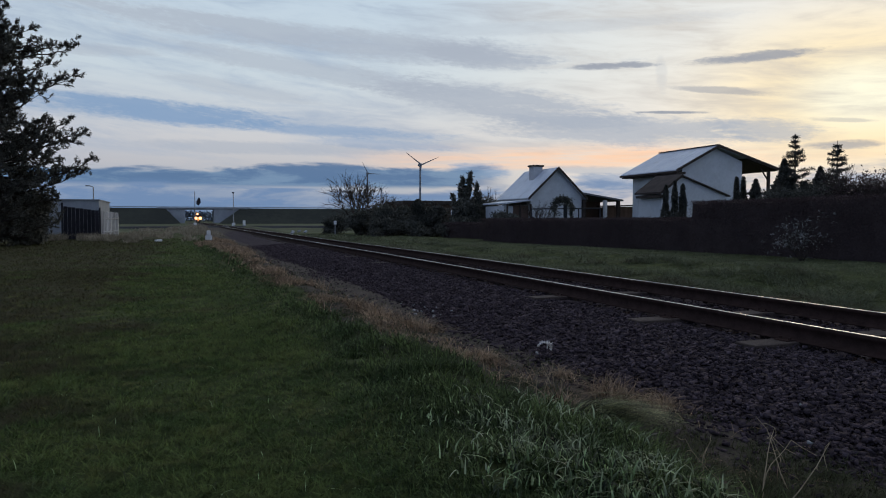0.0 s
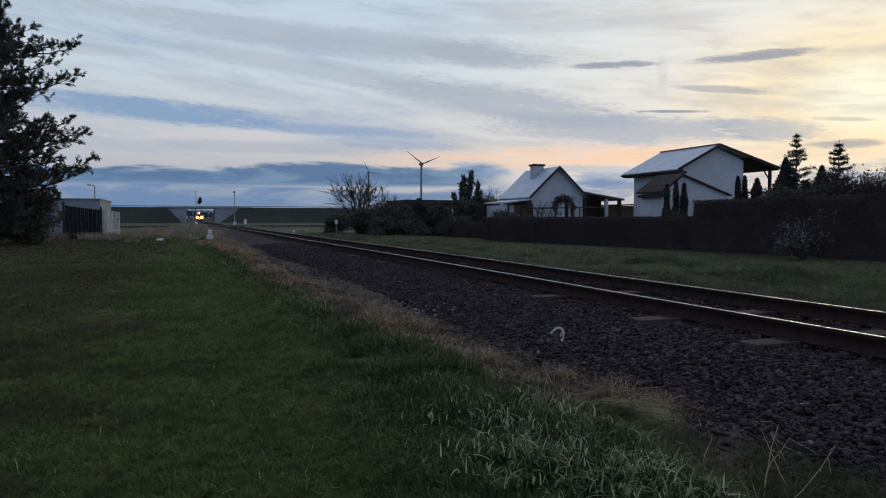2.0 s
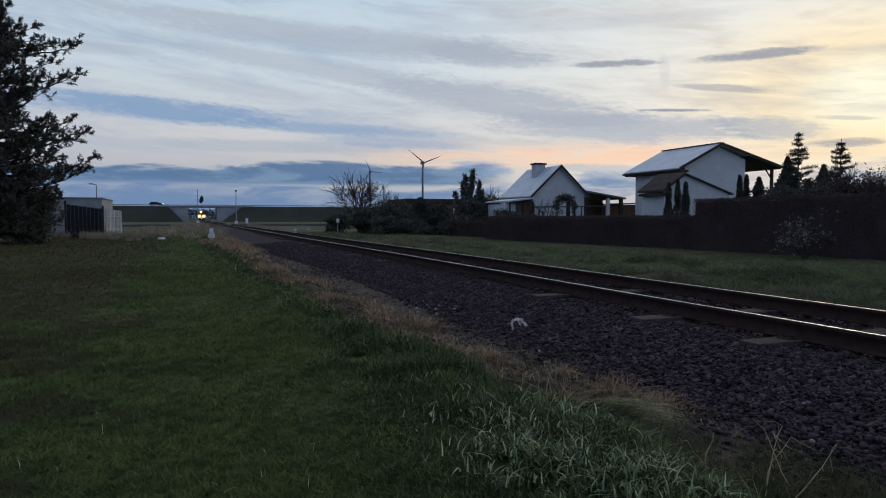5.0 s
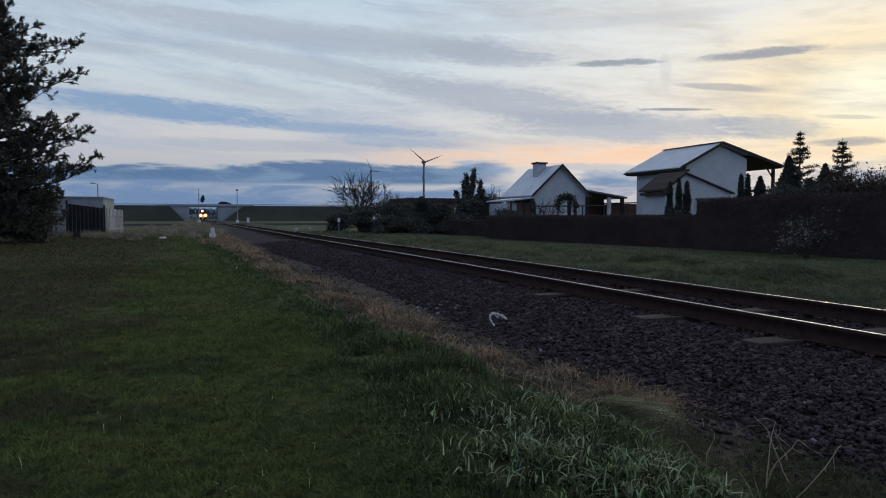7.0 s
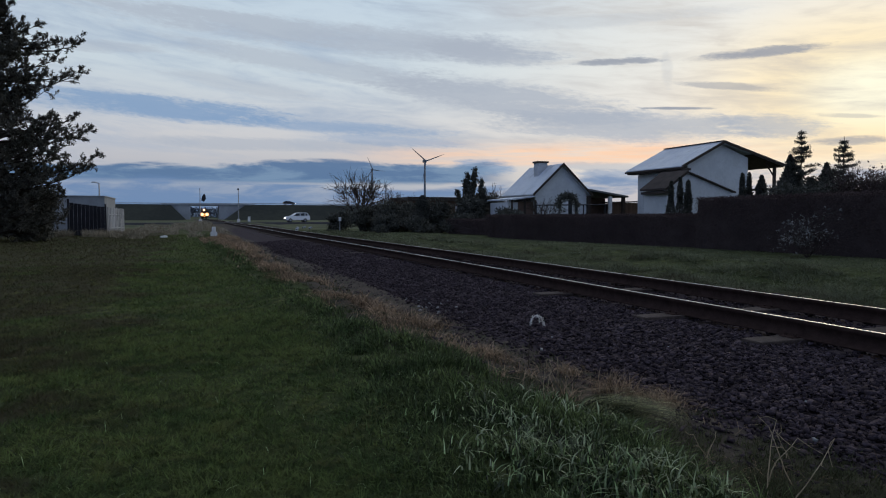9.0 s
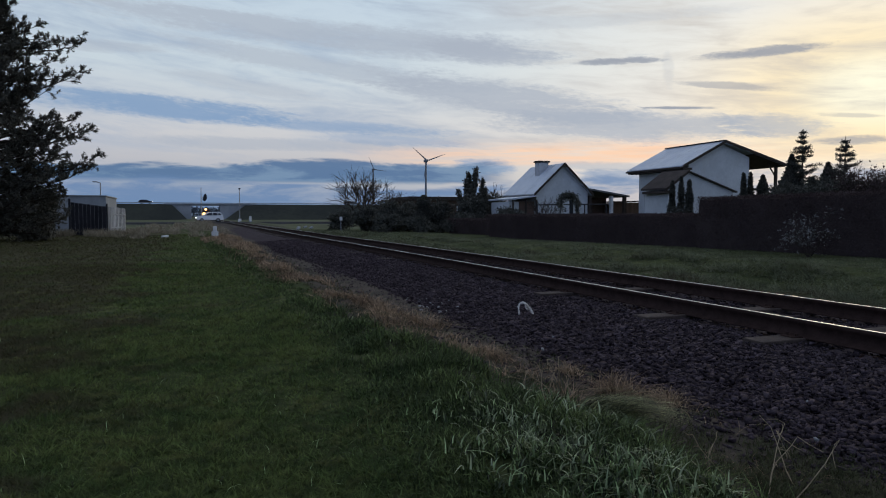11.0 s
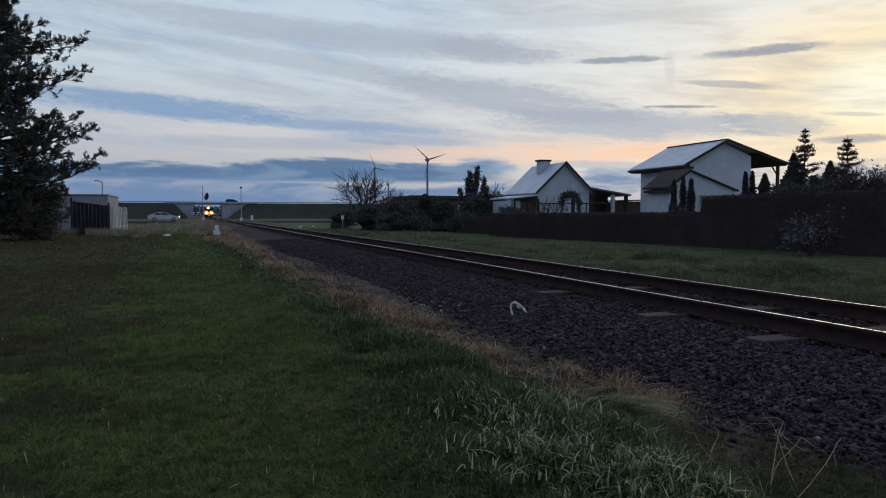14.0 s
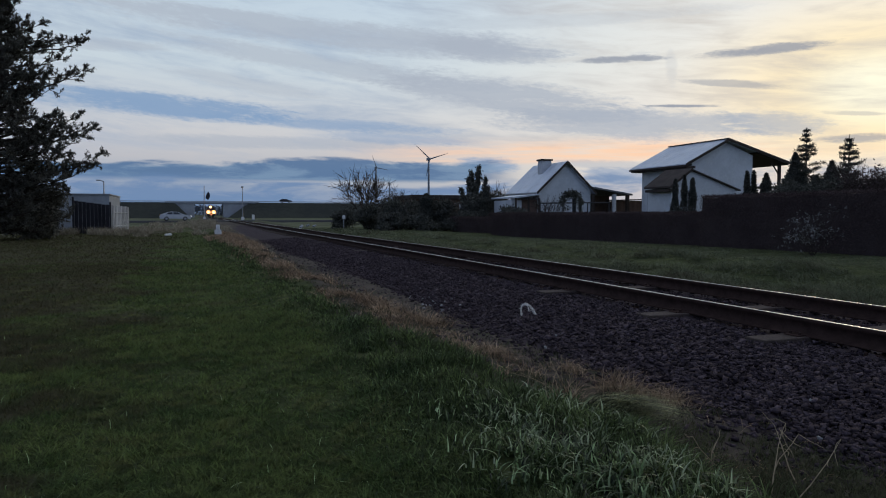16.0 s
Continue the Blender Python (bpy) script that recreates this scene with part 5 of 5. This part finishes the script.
    tagged(blades_mesh("field_weeds", x, y, ground_z(x, y), rng.uniform(0.1, 0.5, len(x)) * (0.6 + 0.7 * cell_noise(x, y, 0.9, 2.0)), 0.05, "weed", rng, 1.2), "pale dry weeds between the lawn and the road", "weeds", kind="stuff")
    # dead tufts between the lawn and the white marker
    x, y = rng.uniform(0.6, 2.6, 9000), rng.uniform(18, 44, 9000)
    keep = (np.sin(x * 2.9 + y * 0.5) + np.sin(y * 0.7) > 0.1) & (rng.random(len(x)) < sm(y, 18, 32)) & (x > 0.5 + 0.25 * np.sin(y * 0.9) + 0.5 * sm(y, 40, 24))
    x, y = x[keep], y[keep]
    tagged(blades_mesh("dead_tufts", x, y, ground_z(x, y), rng.uniform(0.08, 0.3, len(x)), 0.022, "dry", rng, 1.1, segs=3), "pale brown dead grass tufts along the track", "grass", kind="stuff")


build_grass()


def build_flat_tuft():
    """A combed-over clump of long grass lying on the ballast edge."""
    rng = np.random.default_rng(83)
    n = 1300
    x = 2.34 + rng.normal(0, 0.055, n)
    y = 3.46 + rng.normal(0, 0.085, n)
    h = rng.uniform(0.16, 0.36, n)
    tagged(blades_mesh("grass_tussock", x, y, ground_z(x, y) + 0.03, h, np.full(n, 0.0042), "dry_green", rng, 0.32, segs=7, bend=1.0, wind=(0.62, -1.0)), "long combed-over grass tussock at the ballast edge", "tussock", kind="stuff")


M["dry_green"] = material("yellowish_grass_blade", (0.078, 0.094, 0.040), (0.29, 0.29, 0.145), 0.6, 9.0, island=0.9, spec=0.2, skew=2.5, thin=0.2)
build_flat_tuft()


def build_stalks():
    """Single dead stems along the ballast edge, each with a few side twigs."""
    rng = np.random.default_rng(84)
    spots = [(2.25, 3.8, 0.34), (2.17, 3.85, 0.22), (2.04, 3.95, 0.2), (2.1, 3.75, 0.24), (2.36, 2.42, 0.3), (2.43, 2.33, 0.34), (2.53, 2.29, 0.32), (2.62, 2.5, 0.26), (2.75, 2.45, 0.28),
             (2.2, 3.6, 0.2), (2.6, 4.3, 0.2), (2.7, 4.6, 0.22), (2.75, 4.75, 0.2), (2.35, 2.6, 0.2), (3.05, 2.75, 0.2), (2.9, 4.1, 0.14), (2.95, 4.2, 0.14)]
    for x, y, h in spots:
        t = empty("dead_stem", x, y, float(ground_z(x, y)))
        lean = rng.normal(0, 0.28, 2)
        p, d, pts = np.array([0, 0, -0.03]), np.array([lean[0], lean[1], 1.0]), [np.array([0, 0, -0.03])]
        for i in range(6):
            p = p + d / np.linalg.norm(d) * h / 5
            pts.append(p)
            d = d + rng.normal(0, 0.16, 3)
        part("stem", tube(bmesh.new(), pts, [0.0038 - 0.00042 * i for i in range(7)]), "straw", t)
        for i in (4, 5, 6):
            e = pts[i] + (rng.normal(0, 1, 3) + np.array([0, 0, 0.3])) * 0.04
            part("twig", tube(bmesh.new(), [pts[i], (pts[i] + e) / 2 + rng.normal(0, 0.006, 3), e], [0.0016, 0.0013, 0.0009]), "straw", t)
        tagged(t, "thin dead straw-coloured weed stem", "weed stem", "dead stems by the ballast")
        stems.append(t)


stems = []
build_stalks()


# ------------------------------------------------------------------ vehicles
def wheel(parent, x, y, z, r, w):
    k = empty("wheel", x, y, z)
    k.parent = parent
    part("tyre", rodded((0, -w / 2, 0), (0, w / 2, 0), r, n=20), "tyre", k)
    part("rim", rodded((0, -w / 2 - 0.006, 0), (0, w / 2 + 0.006, 0), r * 0.62, n=16), "grey_metal", k)
    return k


def build_car(name, paint, label, L, roof, profile, glass):
    """A car that faces +x: side profile extruded, waist tapered inwards."""
    c = empty(name)
    bm = bmesh.new()
    W = 0.9
    left, right = [], []
    for u, v in profile:
        w = W * (1 - 0.16 * max(0, (v - 0.9)) / (roof - 0.9))
        left.append(bm.verts.new((u, -w, v)))
        right.append(bm.verts.new((u, w, v)))
    n = len(profile)
    bm.faces.new(left)
    bm.faces.new(right[::-1])
    for i in range(n):
        j = (i + 1) % n
        bm.faces.new((left[i], right[i], right[j], left[j]))
    bmesh.ops.bevel(bm, geom=list(bm.edges), offset=0.05, segments=2, affect="EDGES", clamp_overlap=True)
    part("body", bm, paint, c, smooth=False)
    for s in (-1, 1):
        for poly in glass:
            bm = bmesh.new()
            vs = []
            for u, v in poly:
                w = W * (1 - 0.16 * max(0, (v - 0.9)) / (roof - 0.9)) + 0.012
                vs.append(bm.verts.new((u, s * w, v)))
            f = bm.faces.new(vs)
            g = bmesh.ops.extrude_face_region(bm, geom=[f])
            bmesh.ops.translate(bm, verts=[v for v in g["geom"] if isinstance(v, bmesh.types.BMVert)], vec=(0, -s * 0.03, 0))
            part("side_window", bm, "glass", c, "dark side window")
        part("headlight", boxed(L / 2 - 0.22, s * 0.62 - 0.14, 0.62, L / 2 + 0.01, s * 0.62 + 0.14, 0.78, bevel=0.03), "car_lamp", c, "lit headlight")
        part("tail_light", boxed(-L / 2 - 0.01, s * 0.68 - 0.12, 0.72, -L / 2 + 0.12, s * 0.68 + 0.12, 0.95, bevel=0.02), "loco_y", c)
        for wx in (L * 0.3, -L * 0.29):
            wheel(c, wx, s * 0.8, 0.33, 0.33, 0.22)
    part("bumper", boxed(L / 2 - 0.06, -0.8, 0.3, L / 2 + 0.05, 0.8, 0.5, bevel=0.03), "dark_metal", c)
    tagged(c, label, "car")
    return c


suv = build_car("car", "white_paint", "white compact off-road car with dark windows driving", 4.3, 1.66,
                [(-2.1, 0.35), (2.05, 0.35), (2.13, 0.65), (2.0, 0.95), (0.95, 1.08), (0.3, 1.6), (-0.4, 1.68), (-1.6, 1.62), (-2.05, 1.1), (-2.14, 0.7)],
                [[(0.78, 1.1), (0.25, 1.52), (-0.35, 1.57), (-0.35, 1.1)], [(-0.45, 1.1), (-0.45, 1.57), (-1.15, 1.55), (-1.2, 1.1)], [(-1.3, 1.12), (-1.27, 1.54), (-1.55, 1.52), (-1.8, 1.15)]])
saloon = build_car("car", "silver_paint", "silver saloon car with lit headlights waiting at the crossing", 4.7, 1.44,
                   [(-2.3, 0.3), (2.25, 0.3), (2.34, 0.6), (2.2, 0.8), (1.1, 0.96), (0.3, 1.38), (-0.5, 1.45), (-1.1, 1.36), (-1.9, 1.02), (-2.32, 0.95), (-2.36, 0.6)],
                   [[(0.95, 1.0), (0.28, 1.32), (-0.35, 1.38), (-0.35, 0.99)], [(-0.45, 0.99), (-0.45, 1.38), (-1.05, 1.3), (-1.5, 1.02)]])
van = build_car("car", "dark_metal", "distant dark car crossing the road bridge", 4.4, 1.42,
                [(-2.1, 0.3), (2.1, 0.3), (2.18, 0.6), (2.05, 0.85), (1.1, 0.98), (0.4, 1.36), (-0.9, 1.42), (-1.6, 1.3), (-2.05, 0.95), (-2.16, 0.6)],
                [[(0.9, 1.0), (0.36, 1.3), (-0.3, 1.34), (-0.3, 1.0)]])
van2 = copy_thing(van, pose(0, 0, 0))


def build_train():
    t = empty("locomotive", TRACK_X, 300, RAIL_TOP)
    W = 1.42
    prof = [(-W, 1.0), (W, 1.0), (W, 2.9), (W * 0.86, 3.6), (W * 0.45, 3.95), (-W * 0.45, 3.95), (-W * 0.86, 3.6), (-W, 2.9)]
    part("body", prism(bmesh.new(), prof, None, "y", 0.0, 15.0), "loco", t)
    part("nose_stripe", boxed(-W - 0.004, -0.02, 1.15, W + 0.004, 0.01, 1.75), "loco_y", t, "dull yellow nose stripe")
    part("buffer_beam", boxed(-1.35, -0.3, 0.75, 1.35, 0.2, 1.14), "dark_metal", t)
    for s in (-1, 1):
        b = part("buffer", rodded((s * 0.875, -0.75, 0.95), (s * 0.875, -0.28, 0.95), 0.11, n=12), "dark_metal", t)
        part("buffer_head", rodded((s * 0.875, -0.82, 0.95), (s * 0.875, -0.75, 0.95), 0.25, n=16), "dark_metal", b)
        part("windscreen", boxed(s * 0.66 - 0.5, -0.03, 2.3, s * 0.66 + 0.5, 0.012, 3.1, bevel=0.01), "glass", t, "dark windscreen")
        # oversized disc for the lens glow; the bulb in front is the lamp
        hl = part("headlamp", rodded((s * 0.85, -0.1, 1.72), (s * 0.85, 0.02, 1.72), 0.75, 0.6, n=20), "lamp_glow", t, "orange disc for the lens glow round the headlamp")
        part("bulb", rodded((s * 0.85, -0.2, 1.72), (s * 0.85, -0.1, 1.72), 0.36, n=18), "headlamp", hl, "bright bulb")
    # again a glow disc behind the bulb
    tl = part("top_lamp", rodded((-0.2, -0.1, 3.5), (-0.2, 0.02, 3.5), 0.45, n=18), "lamp_glow", t, "orange disc for the lens glow round the top headlamp")
    part("bulb", rodded((-0.2, -0.2, 3.5), (-0.2, -0.1, 3.5), 0.3, n=18), "headlamp", tl, "bright bulb")
    part("marker_lamp", rodded((0.0, -0.36, 0.85), (0.0, -0.28, 0.85), 0.22, n=14), "lamp_glow", t, "orange lit lower lamp")
    for y in (3.0, 12.0):
        bo = part("bogie", boxed(-1.1, y - 1.8, 0.3, 1.1, y + 1.8, 0.95, bevel=0.05), "dark_metal", t)
        for dy in (-1.2, 1.2):
            for s in (-1, 1):
                part("wheel", rodded((s * 0.68, y + dy, 0.46), (s * 0.82, y + dy, 0.46), 0.46, n=18), "rust", bo)
    tagged(t, "dark locomotive with bright headlamps coming along the track", "locomotive")
    return t


loco = build_train()


def build_plume():
    """A nodding pale seed head on a thin stem, swayed by the wind."""
    t = empty("nodding_reed", 2.75, 5.23, 0.03)
    part("stem", rodded((0, 0, -0.05), (0, 0, 0.47), 0.003, 0.002, n=6), "dead_stem", t)
    rng = np.random.default_rng(91)
    pts, p = [], np.array([0.0, 0.0, 0.44])
    path = [p]
    for i in range(13):
        a = radians((4, 8, 14, 24, 40, 75, 115, 140, 155, 160, 150, 165, 160)[i])
        p = p + np.array([math.sin(a), rng.normal(0, 0.12), math.cos(a)]) * 0.020
        path.append(p)
        pts.append(np.repeat(p[None], 16, 0) + rng.normal(0, 0.004, (16, 3)))
    part("head", tube(bmesh.new(), path, [0.005] * len(path), 6), "plume", t)
    for i in (6, 8, 10):
        e = path[i] + np.array([0.022, rng.normal(0, 0.015), -0.055])
        part("side_tassel", tube(bmesh.new(), [path[i], (path[i] + e) / 2 + np.array([0.008, 0, 0.006]), e], [0.004, 0.004, 0.003]), "plume", t)
        pts.append(np.repeat(e[None], 12, 0) + rng.normal(0, 0.006, (12, 3)))
    leaves_mesh("seed_tuft", np.concatenate(pts), 0.008, "plume", t, rng, 1.6)
    tagged(t, "pale nodding reed head on a thin stem, swaying", "reed")
    return t


plume = build_plume()


def build_rubble():
    rng = random.Random(9)
    r = empty("rubble_heap", 9.3, 62.0, 0.1)
    for i in range(4):
        bm = boxed(-0.16, -0.12, 0, 0.16, 0.12, 0.12, bevel=0.03)
        o = part("slab", bm, "grey_wall", r)
        o.matrix_basis = pose(rng.uniform(-1.3, 1.3), rng.uniform(-0.5, 0.5), rng.uniform(0, 0.2), rng.uniform(-25, 25), rng.uniform(-25, 25), rng.uniform(0, 90))
    tagged(r, "small heap of pale concrete rubble beyond the track", "rubble")
    k = finish("white_stone", boxed(-0.20, -0.12, -0.05, 0.20, 0.12, 0.10, bevel=0.04), "rubble")
    k.matrix_basis = pose(-1.35, 44.5, 0.03, 4, -6, 20)
    tagged(k, "flat white stone lying on the lawn edge", "stone")
    b = empty("relay_box", 11.6, 142, 0.1)
    part("cabinet", boxed(-0.24, -0.2, 0.2, 0.24, 0.2, 1.15, bevel=0.03), "white_metal", b)
    part("plinth", boxed(-0.28, -0.24, -0.2, 0.28, 0.24, 0.2), "grey_wall", b)
    tagged(b, "small white relay cabinet by the crossing", "cabinet")
    w = empty("whistle_board", 11.3, 53.5, 0.1)
    part("post", rodded((0, 0, -0.2), (0, 0, 1.1), 0.04), "grey_metal", w)
    part("board", boxed(-0.11, -0.05, 0.85, 0.11, -0.03, 1.15), "white_metal", w)
    tagged(w, "small white board on a post beside the track", "sign")


build_rubble()


# ------------------------------------------------------------------ ballast stones
def stone_verts(rng):
    """A crushed stone: a block with shifted, pinched corners."""
    v = np.array([(a, b, c) for a in (-1, 1) for b in (-1, 1) for c in (-1, 1)], float)
    v += rng.uniform(-0.55, 0.55, v.shape)
    v[rng.integers(0, 8)] *= 0.35
    return v * np.array([1.0, 0.8, 0.58]) * rng.uniform(0.75, 1.25, 3)


STONE_F = np.array([(0, 1, 3), (0, 3, 2), (4, 6, 7), (4, 7, 5), (0, 4, 5), (0, 5, 1), (2, 3, 7), (2, 7, 6), (0, 2, 6), (0, 6, 4), (1, 5, 7), (1, 7, 3)])


def build_stones():
    rng = np.random.default_rng(95)
    kinds = [stone_verts(rng) for _ in range(14)]
    n = 75000
    y = 4.0 * (38 / 4.0) ** rng.random(n) - 2.8
    x = np.where(rng.random(n) < 0.8, rng.uniform(2.3, 5.3, n), rng.uniform(5.3, 9.2, n))
    keep = rng.random(n) < 0.08 + 0.92 * sm(x, 2.75 + 0.25 * np.sin(y * 0.7), 3.75 + 0.25 * np.sin(y * 1.1))
    x, y = x[keep], y[keep]
    n = len(x)
    a, b, c = (rng.uniform(0, 2 * np.pi, n) for _ in range(3))
    s = (0.007 + 0.013 * rng.random(n) ** 1.8) * (1 + 0.018 * np.abs(y))
    z = np.maximum(bed_z(x), ground_z(x, y) + 0.0) + rng.normal(0.0, 0.008, n)
    K = np.array(kinds)[rng.integers(0, len(kinds), n)]
    ca, sa_, cb, sb = np.cos(a), np.sin(a), np.cos(b * 0.16 - 0.5), np.sin(b * 0.16 - 0.5)
    V = K * s[:, None, None] * rng.uniform(0.7, 1.3, (n, 1, 3))
    vx = V[..., 0] * ca[:, None] - V[..., 1] * sa_[:, None]
    vy = V[..., 0] * sa_[:, None] + V[..., 1] * ca[:, None]
    vz = V[..., 2] * cb[:, None] + vx * sb[:, None]
    verts = np.stack([vx + x[:, None], vy + y[:, None], vz + z[:, None]], -1).reshape(-1, 3)
    faces = (STONE_F[None] + 8 * np.arange(n)[:, None, None]).reshape(-1, 3)
    st = np_mesh("ballast_stones", verts, faces, "stone", ballast_bed)
    tagged(st, kind="stuff")
    # nearest stones, one by one
    meshes = []
    for k in kinds[:8]:
        o = np_mesh("stone", k * 0.016, STONE_F, "stone", ballast_bed)
        meshes.append(o.data)
        o.matrix_basis = pose(rng.uniform(3.1, 4.4), rng.uniform(2.4, 4.2), 0.05, 0, 0, 0)
        o.location.z = float(bed_z(o.location.x)) + 0.012
    for i in range(290):
        o = new("stone", meshes[i % len(meshes)])
        o.parent = ballast_bed
        xx, yy = rng.uniform(2.85, 4.95), rng.uniform(2.2, 5.0)
        o.matrix_basis = pose(xx, yy, float(max(bed_z(xx), ground_z(xx, yy))) + 0.008, rng.uniform(-15, 15), rng.uniform(-15, 15), rng.uniform(0, 360)) @ Matrix.Scale(rng.uniform(0.75, 1.3), 4)


build_stones()


def build_pale_stones():
    """A few light pebbles and petals lying on the ballast shoulder."""
    rng = np.random.default_rng(97)
    spots = [(3.38 + rng.normal(0, 0.16), 9.4 + rng.normal(0, 0.5), rng.uniform(0.010, 0.022)) for _ in range(22)]
    spots += [(2.95, 4.05, 0.022), (3.1, 3.95, 0.018), (3.25, 5.9, 0.018), (3.6, 6.3, 0.016), (4.2, 5.2, 0.016), (3.9, 3.4, 0.018), (3.4, 2.9, 0.018)]
    me = None
    for x, y, s in spots:
        if me is None:
            ob = np_mesh("pale_stone", stone_verts(rng), STONE_F, "pebble")
            me = ob.data
        else:
            ob = new("pale_stone", me)
        ob.matrix_basis = pose(x, y, float(max(bed_z(x), ground_z(x, y))) + s * 0.5, rng.uniform(-20, 20), 0, rng.uniform(0, 360)) @ Matrix.Scale(s, 4)
        tagged(ob, "small pale stone lying on the dark ballast", "stone", "pale stones on the ballast")


build_pale_stones()


# ------------------------------------------------------------------ what moves
def motions():
    road_z = 0.29
    walk(suv, [(t, pose(16.4 - 7.3 * (t - 9.2), 118 + 0.06 * (16.4 - 7.3 * (t - 9.2)) + 1.2, road_z, 0, 0, 183.4)) for t in (0.0, 4.0, 8.0, 9.2, 11.3, 12.5, 16.0)])
    walk(saloon, [(t, pose(x, 118 + 0.06 * x - 1.2, road_z, 0, 0, 3.4)) for t, x in (
        (0.0, -85.0), (6.0, -47.0), (10.0, -23.5), (12.0, -13.4), (12.8, -9.2), (13.2, -7.1), (13.6, -5.35), (14.0, -3.95), (14.6, -2.64), (15.2, -2.42), (16.0, -2.42))])
    walk(van, [(t, pose(12.95 + 11.1 * (t - 7), BR_Y - 2.2, 5.51, 0, 0, 0)) for t in (0.0, 7.0, 9.2, 16.0)])
    walk(van2, [(t, pose(-11.0 + 9.25 * (t - 11.3), BR_Y - 2.2, 5.51, 0, 0, 0)) for t in (0.0, 11.3, 16.0)])
    walk(loco, [(t, pose(TRACK_X, y, RAIL_TOP)) for t, y in ((0.0, 308), (4.0, 300), (7.0, 291), (9.2, 283), (12.2, 269), (14.0, 260.5), (16.0, 250))])
    walk(plume, [(t, pose(2.75, 5.23, 0.03, 0, 0, -20.3) @ pose(0, 0, 0, nod, lean, 0)) for t, lean, nod in SWAY])
    for k, r in enumerate(rotors):
        m = r.matrix_basis.copy()
        walk(r, [(t, m @ pose(0, 0, 0, 0, (0.37 + 0.1 * k) * t, 0)) for t in (0.0, 8.0, 16.0)])
    for k, st in enumerate(stems[:9]):
        x, y, z = st.location
        walk(st, [(t, pose(x, y, z, 2.5 * math.sin(1.9 * t + k), 4.0 * math.sin(2.3 * t + 1.7 * k), 0)) for t in [0.4 * i for i in range(41)]])


# seconds, sideways lean, nod towards the lens, in degrees
SWAY = [(0.0, 14, 55), (0.5, 1, 49), (1.0, 4, 37), (1.5, -3, 44), (2.0, 29, 33), (2.5, 21, 52), (3.0, -12, 42), (3.5, 2, 38), (4.0, -21, 31),
        (6.5, -26, 35), (7.0, -41, 0), (7.5, -26, 0), (8.0, -29, 0), (8.5, -18, 0), (9.0, -3, 33), (11.5, -19, 0), (12.0, -37, 0),
        (12.5, -48, 0), (13.0, -37, 0), (13.5, -26, 0), (14.0, -22, 0), (14.5, -22, 0), (15.0, -20, 0), (15.5, -26, 0), (16.0, -15, 15)]
motions()
